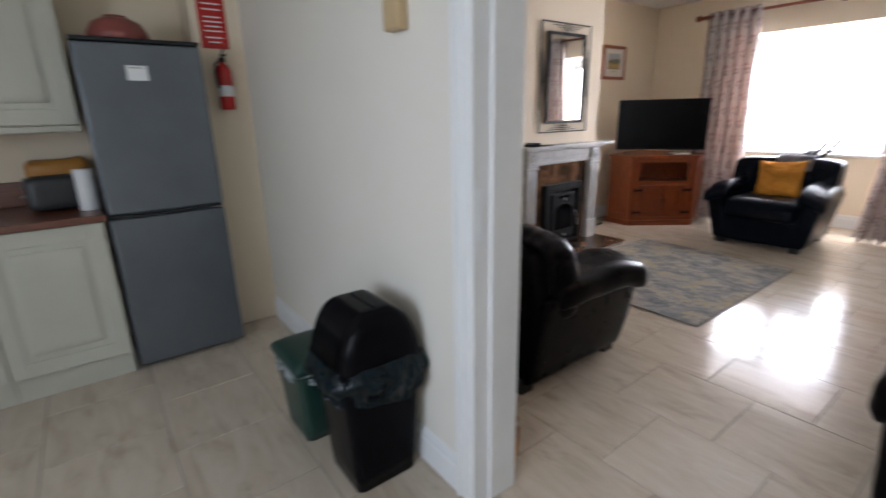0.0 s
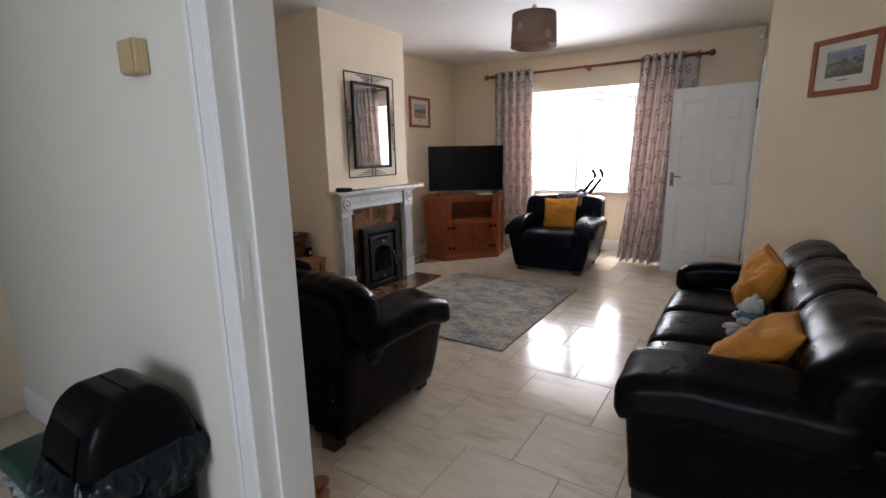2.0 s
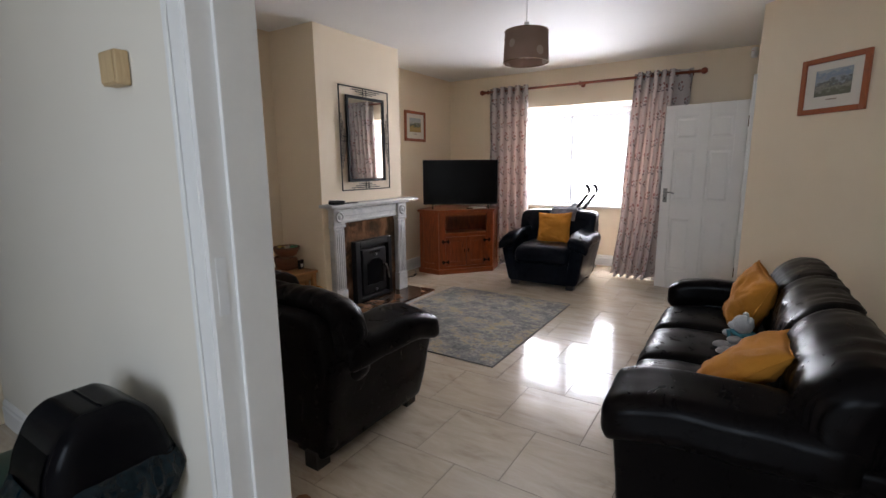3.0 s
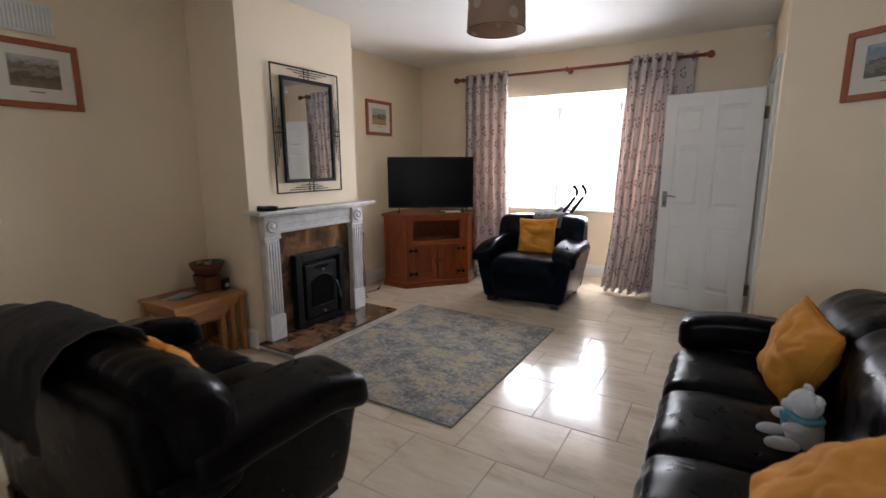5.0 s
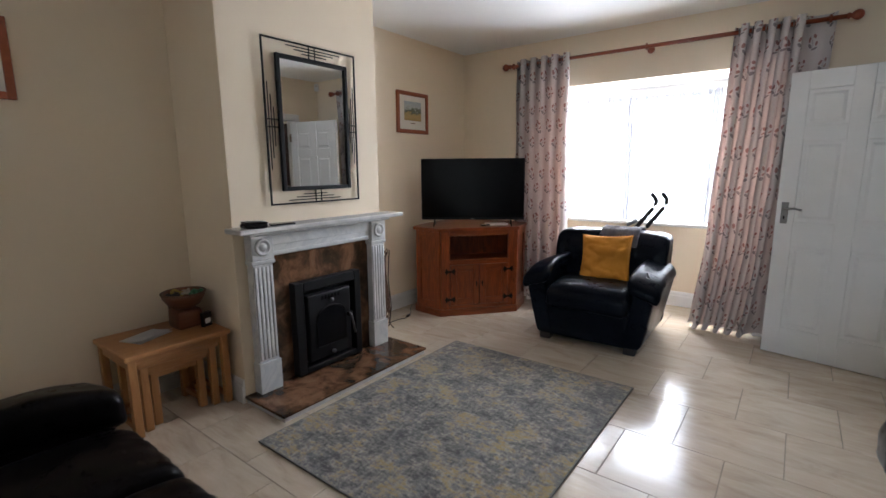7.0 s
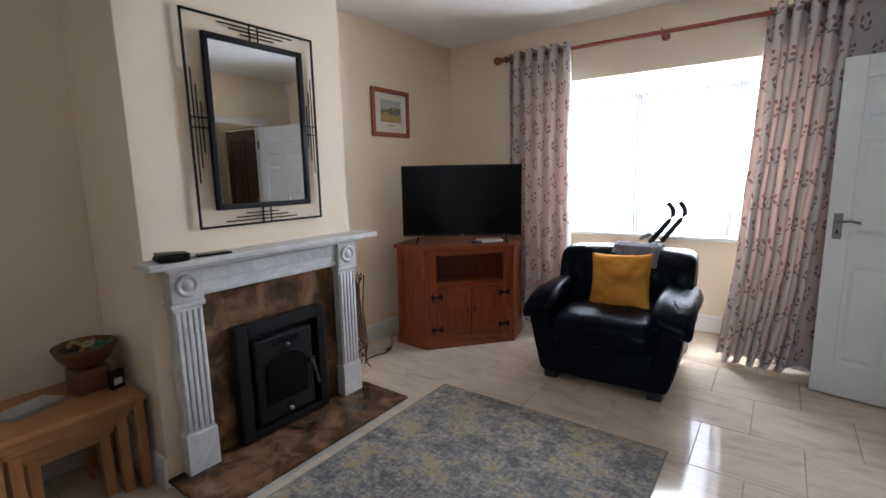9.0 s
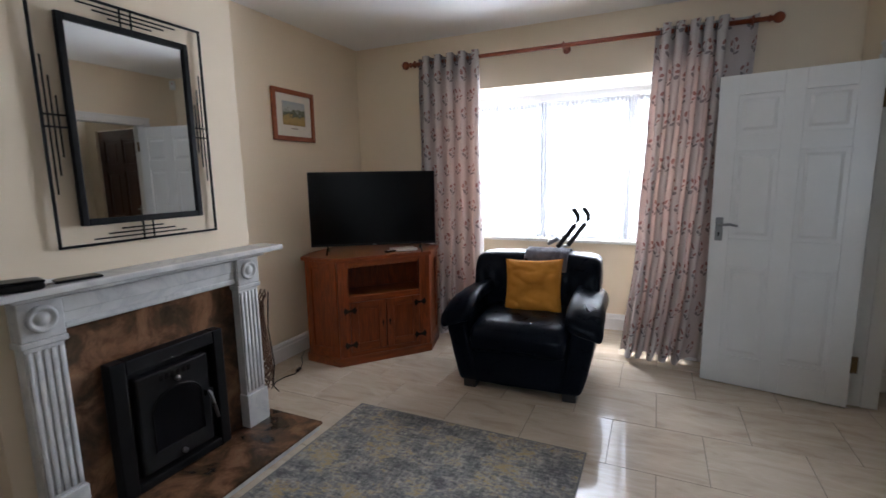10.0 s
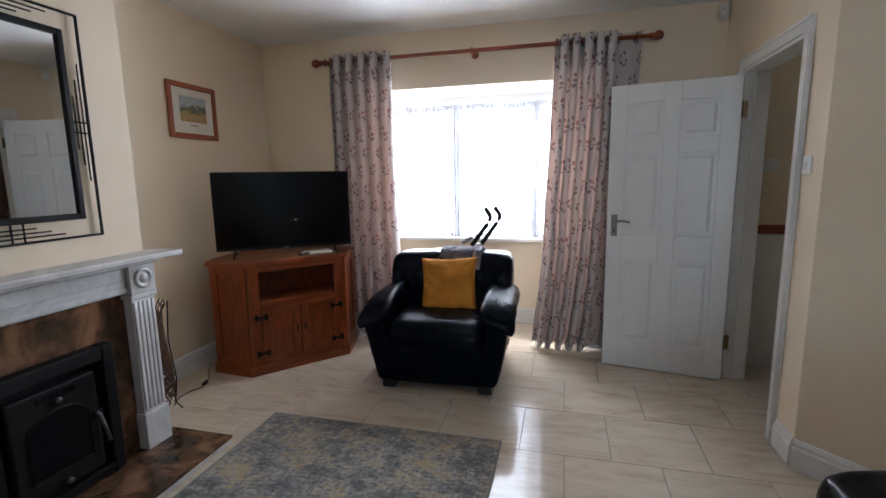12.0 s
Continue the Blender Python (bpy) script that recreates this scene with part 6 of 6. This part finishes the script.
red_paint = surface("red_gloss_paint", (0.42, 0.012, 0.010), (0.50, 0.018, 0.014), 5, 0.25, 0, 60, 0.02)
ext = thing("fire_extinguisher", pose(-2.915, 0.955, 1.40), "small red fire extinguisher with black nozzle on the wall", "fire extinguisher")
part("cylinder", lathe([(0, 0.0), (0.036, 0.0), (0.041, 0.012), (0.041, 0.215), (0.030, 0.245), (0.014, 0.258), (0.014, 0.268), (0, 0.268)], 28), red_paint, ext, "", True)
part("label", lathe([(0.0415, 0.075), (0.0420, 0.076), (0.0420, 0.135), (0.0415, 0.136)], 28), leaflet_mat, ext, "pale printed label", True)
part("valve", cube(-0.014, -0.016, 0.268, 0.014, 0.016, 0.292, 0.003), black_plastic, ext)
part("grip", tube([(-0.01, 0.0, 0.290), (0.03, 0.0, 0.302), (0.075, 0.0, 0.298)], 0.007, 8), black_plastic, ext, "", True)
part("grip", tube([(-0.01, 0.0, 0.304), (0.03, 0.0, 0.322), (0.070, 0.0, 0.332)], 0.006, 8), black_plastic, ext, "", True)
part("hose", tube([(0.012, -0.016, 0.28), (0.02, -0.045, 0.25), (0.03, -0.048, 0.18), (0.032, -0.043, 0.12)], 0.008, 8), black_plastic, ext, "", True)
part("bracket", cube(-0.054, -0.02, 0.04, -0.036, 0.02, 0.22, 0.002), black_plastic, ext)
sign = thing("fire_sign", pose(-2.969, 0.945, 1.895), "red safety sign with white lettering above the extinguisher", "sign")
part("board", cube(0.0, -0.075, -0.15, 0.004, 0.075, 0.15, 0.001), red_paint, sign)
for k, (z, wd) in enumerate(((0.09, 0.05), (0.06, 0.05), (0.02, 0.045), (-0.005, 0.05), (-0.03, 0.04), (-0.055, 0.05), (-0.09, 0.045), (-0.115, 0.03))):
    part("text_bar", cube(0.0042, -wd, z - 0.0035, 0.0048, wd, z + 0.0035), leaflet_mat, sign)
chime = thing("door_chime", pose(-1.185, 1.099, 1.655), "pale wooden box fixed high on the kitchen wall", "door chime")
pale_wood = wood_material("pale_beech", (0.46, 0.32, 0.17), (0.60, 0.45, 0.26), (9, 9, 1.5), 4, 0.5, 0.05)
part("case", cube(-0.044, -0.040, -0.047, 0.044, -0.0005, 0.047, 0.005), pale_wood, chime)
part("front_panel", cube(-0.039, -0.044, -0.042, 0.039, -0.0405, 0.042, 0.003), pale_wood, chime)

# ---- bins ----
bin_black = surface("black_bin_plastic", (0.0035, 0.0032, 0.004), (0.006, 0.0055, 0.0065), 5, 0.22, 0, 90, 0.03, spec=0.06)
bin_green = surface("dark_green_plastic", (0.006, 0.030, 0.022), (0.010, 0.042, 0.032), 5, 0.35, 0, 90, 0.03)
bag_mat = surface("teal_black_bin_liner", (0.004, 0.008, 0.011), (0.010, 0.030, 0.042), 14, 0.16, 0, 30, 0.3)
bag_white = surface("white_bin_liner", (0.45, 0.48, 0.50), (0.58, 0.60, 0.62), 12, 0.35, 0, 40, 0.3)


def tapered(bx, by, tx, ty, z0, z1, r=0.03, n=6, rows=8):
    """A tapering bin wall with rounded corners, closed at the bottom."""
    bm = bmesh.new()
    rings = []
    for k in range(rows + 1):
        f = k / rows
        hx, hy = bx + (tx - bx) * f, by + (ty - by) * f
        ring = []
        for cx, cy, a0 in ((1, 1, 0), (-1, 1, 90), (-1, -1, 180), (1, -1, 270)):
            for i in range(n + 1):
                a = radians(a0 + 90 * i / n)
                ring.append(bm.verts.new((cx * (hx - r) + r * math.cos(a), cy * (hy - r) + r * math.sin(a), z0 + (z1 - z0) * f)))
        rings.append(ring)
    for a, b in zip(rings, rings[1:]):
        for i in range(len(a)):
            j = (i + 1) % len(a)
            bm.faces.new((a[i], a[j], b[j], b[i]))
    bm.faces.new(rings[0][::-1])
    return bm


def ragged_liner(hx, hy, z0, z1, seed, out):
    """A bin bag folded down over the rim, in loose pleats with a ragged hem."""
    def place(s, t):
        a = 2 * math.pi * s
        c, n = math.cos(a), math.sin(a)
        r = (abs(c) ** 3.5 + abs(n) ** 3.5) ** (-1 / 3.5)
        q = Vector((3.2 * c, 3.2 * n, seed))
        fold = noise.noise(q * 1.6 + Vector((0, 0, 2.2 * t))) + 0.6 * noise.noise(q * 4.1 + Vector((0, 0, 3 * t)))
        bulge = out * math.sin(math.pi * min(1.0, t * 1.2)) + 0.036 * fold * t ** 0.6
        hem = 0.045 * noise.noise(q * 0.9) * t
        return ((hx + 0.003 + bulge) * r * c, (hy + 0.003 + bulge) * r * n, z1 + (z0 - z1) * t + hem + 0.012 * fold * t)
    return sheet(150, 16, place, None, 0.0012)


bin1 = thing("swing_bin", pose(-1.245, 0.915, 0, 0, 0, 90), "black plastic swing-top bin with a liner hanging over the rim", "bin", "kitchen bins")
part("bucket", tapered(0.125, 0.125, 0.160, 0.146, 0.001, 0.50), bin_black, bin1, "", True)
part("liner", ragged_liner(0.172, 0.164, 0.370, 0.525, 3.0, 0.024), bag_mat, bin1, "shiny dark bin liner", True)


def hood_shape(p, q):
    """Draws the hood in towards a ridge along local y."""
    h = (p.z + 0.125) / 0.25
    return Vector((p.x * math.sqrt(max(0.05, 1 - 0.80 * max(0.0, h) ** 2)), p.y * (1 - 0.14 * h * h), p.z))


lid = part("hood", moved(padded(0.170, 0.164, 0.125, 0.060, hood_shape, 24, 0.0), pose(0, 0, 0.582)), bin_black, bin1, "rounded black hood", True)
part("swing_flap", sheet(12, 14, lambda u, v: (-0.171 * math.sqrt(1 - 0.80 * (0.14 + 0.62 * v) ** 2) - 0.003 + 0.045 * max(0.0, v - 0.6) ** 2, (u - 0.5) * (0.235 - 0.03 * v), 0.457 + 0.25 * (0.14 + 0.62 * v)), None, 0.004), bin_black, lid, "hinged swing flap", True)
part("ridge", tube([(0.0, -0.09 + 0.018 * k, 0.7065) for k in range(11)], 0.005, 8), bin_black, lid, "", True)
part("rim", tapered(0.164, 0.154, 0.169, 0.162, 0.486, 0.512, 0.035), bin_black, bin1, "", True)

bin2 = thing("pedal_bin", pose(-1.64, 0.85, 0), "dark green plastic bin with a white liner showing", "bin", "kitchen bins")
part("bucket", tapered(0.125, 0.10, 0.155, 0.125, 0.001, 0.33), bin_green, bin2, "", True)
part("liner", ragged_liner(0.152, 0.122, 0.285, 0.335, 8.0, 0.004), bag_white, bin2, "white liner folded over the rim", True)
part("lid", moved(padded(0.165, 0.135, 0.020, 0.018, lambda p, q: Vector((p.x, p.y, p.z + 0.025 * (1 - q[0] ** 2) * (1 - q[1] ** 2) * (p.z > 0))), 12, 0), pose(0, 0, 0.356)), bin_green, bin2, "green domed lid", True)

# ---- floor tiles, each its own piece ----
floor = structure("floor", cube(-3.42, -2.0, -0.10, 1.94, 7.0, -0.0025), grout, "polished beige porcelain tiled floor in staggered rows", "floor")
P, TILE = 0.452, 0.2243
tile_meshes = {}


def lay_tile(x0, y0, x1, y1):
    """A tile of that outline, trimmed where it meets a wall; whole tiles share one mesh."""
    key = (round(x1 - x0, 3), round(y1 - y0, 3))
    if key not in tile_meshes:
        hx, hy = key[0] / 2, key[1] / 2
        tile_meshes[key] = mesh_of("floor_tile", cube(-hx, -hy, -0.009, hx, hy, 0.0, 0.0015, 1), tile_mat)
    t = new("tile", tile_meshes[key])
    t.parent = floor
    t.location = ((x0 + x1) / 2, (y0 + y1) / 2, 0.0)


for k in range(-9, 13):
    y = 1.64 + P * (k + 0.5)
    x = -0.682 + P * 0.5 + (0.226 if k % 2 else 0.0) - 8 * P
    while x < 2.2:
        right = 1.94 if y > 4.06 else 1.36
        far = 6.935 if -2.42 < x < -0.50 else (6.275 if x > 0.43 else 6.405)
        x0, x1, y0, y1 = max(x - TILE, -3.355), min(x + TILE, right), max(y - TILE, -2.0), min(y + TILE, far)
        if x1 - x0 > 0.02 and y1 - y0 > 0.02:
            lay_tile(x0, y0, x1, y1)
        x += P
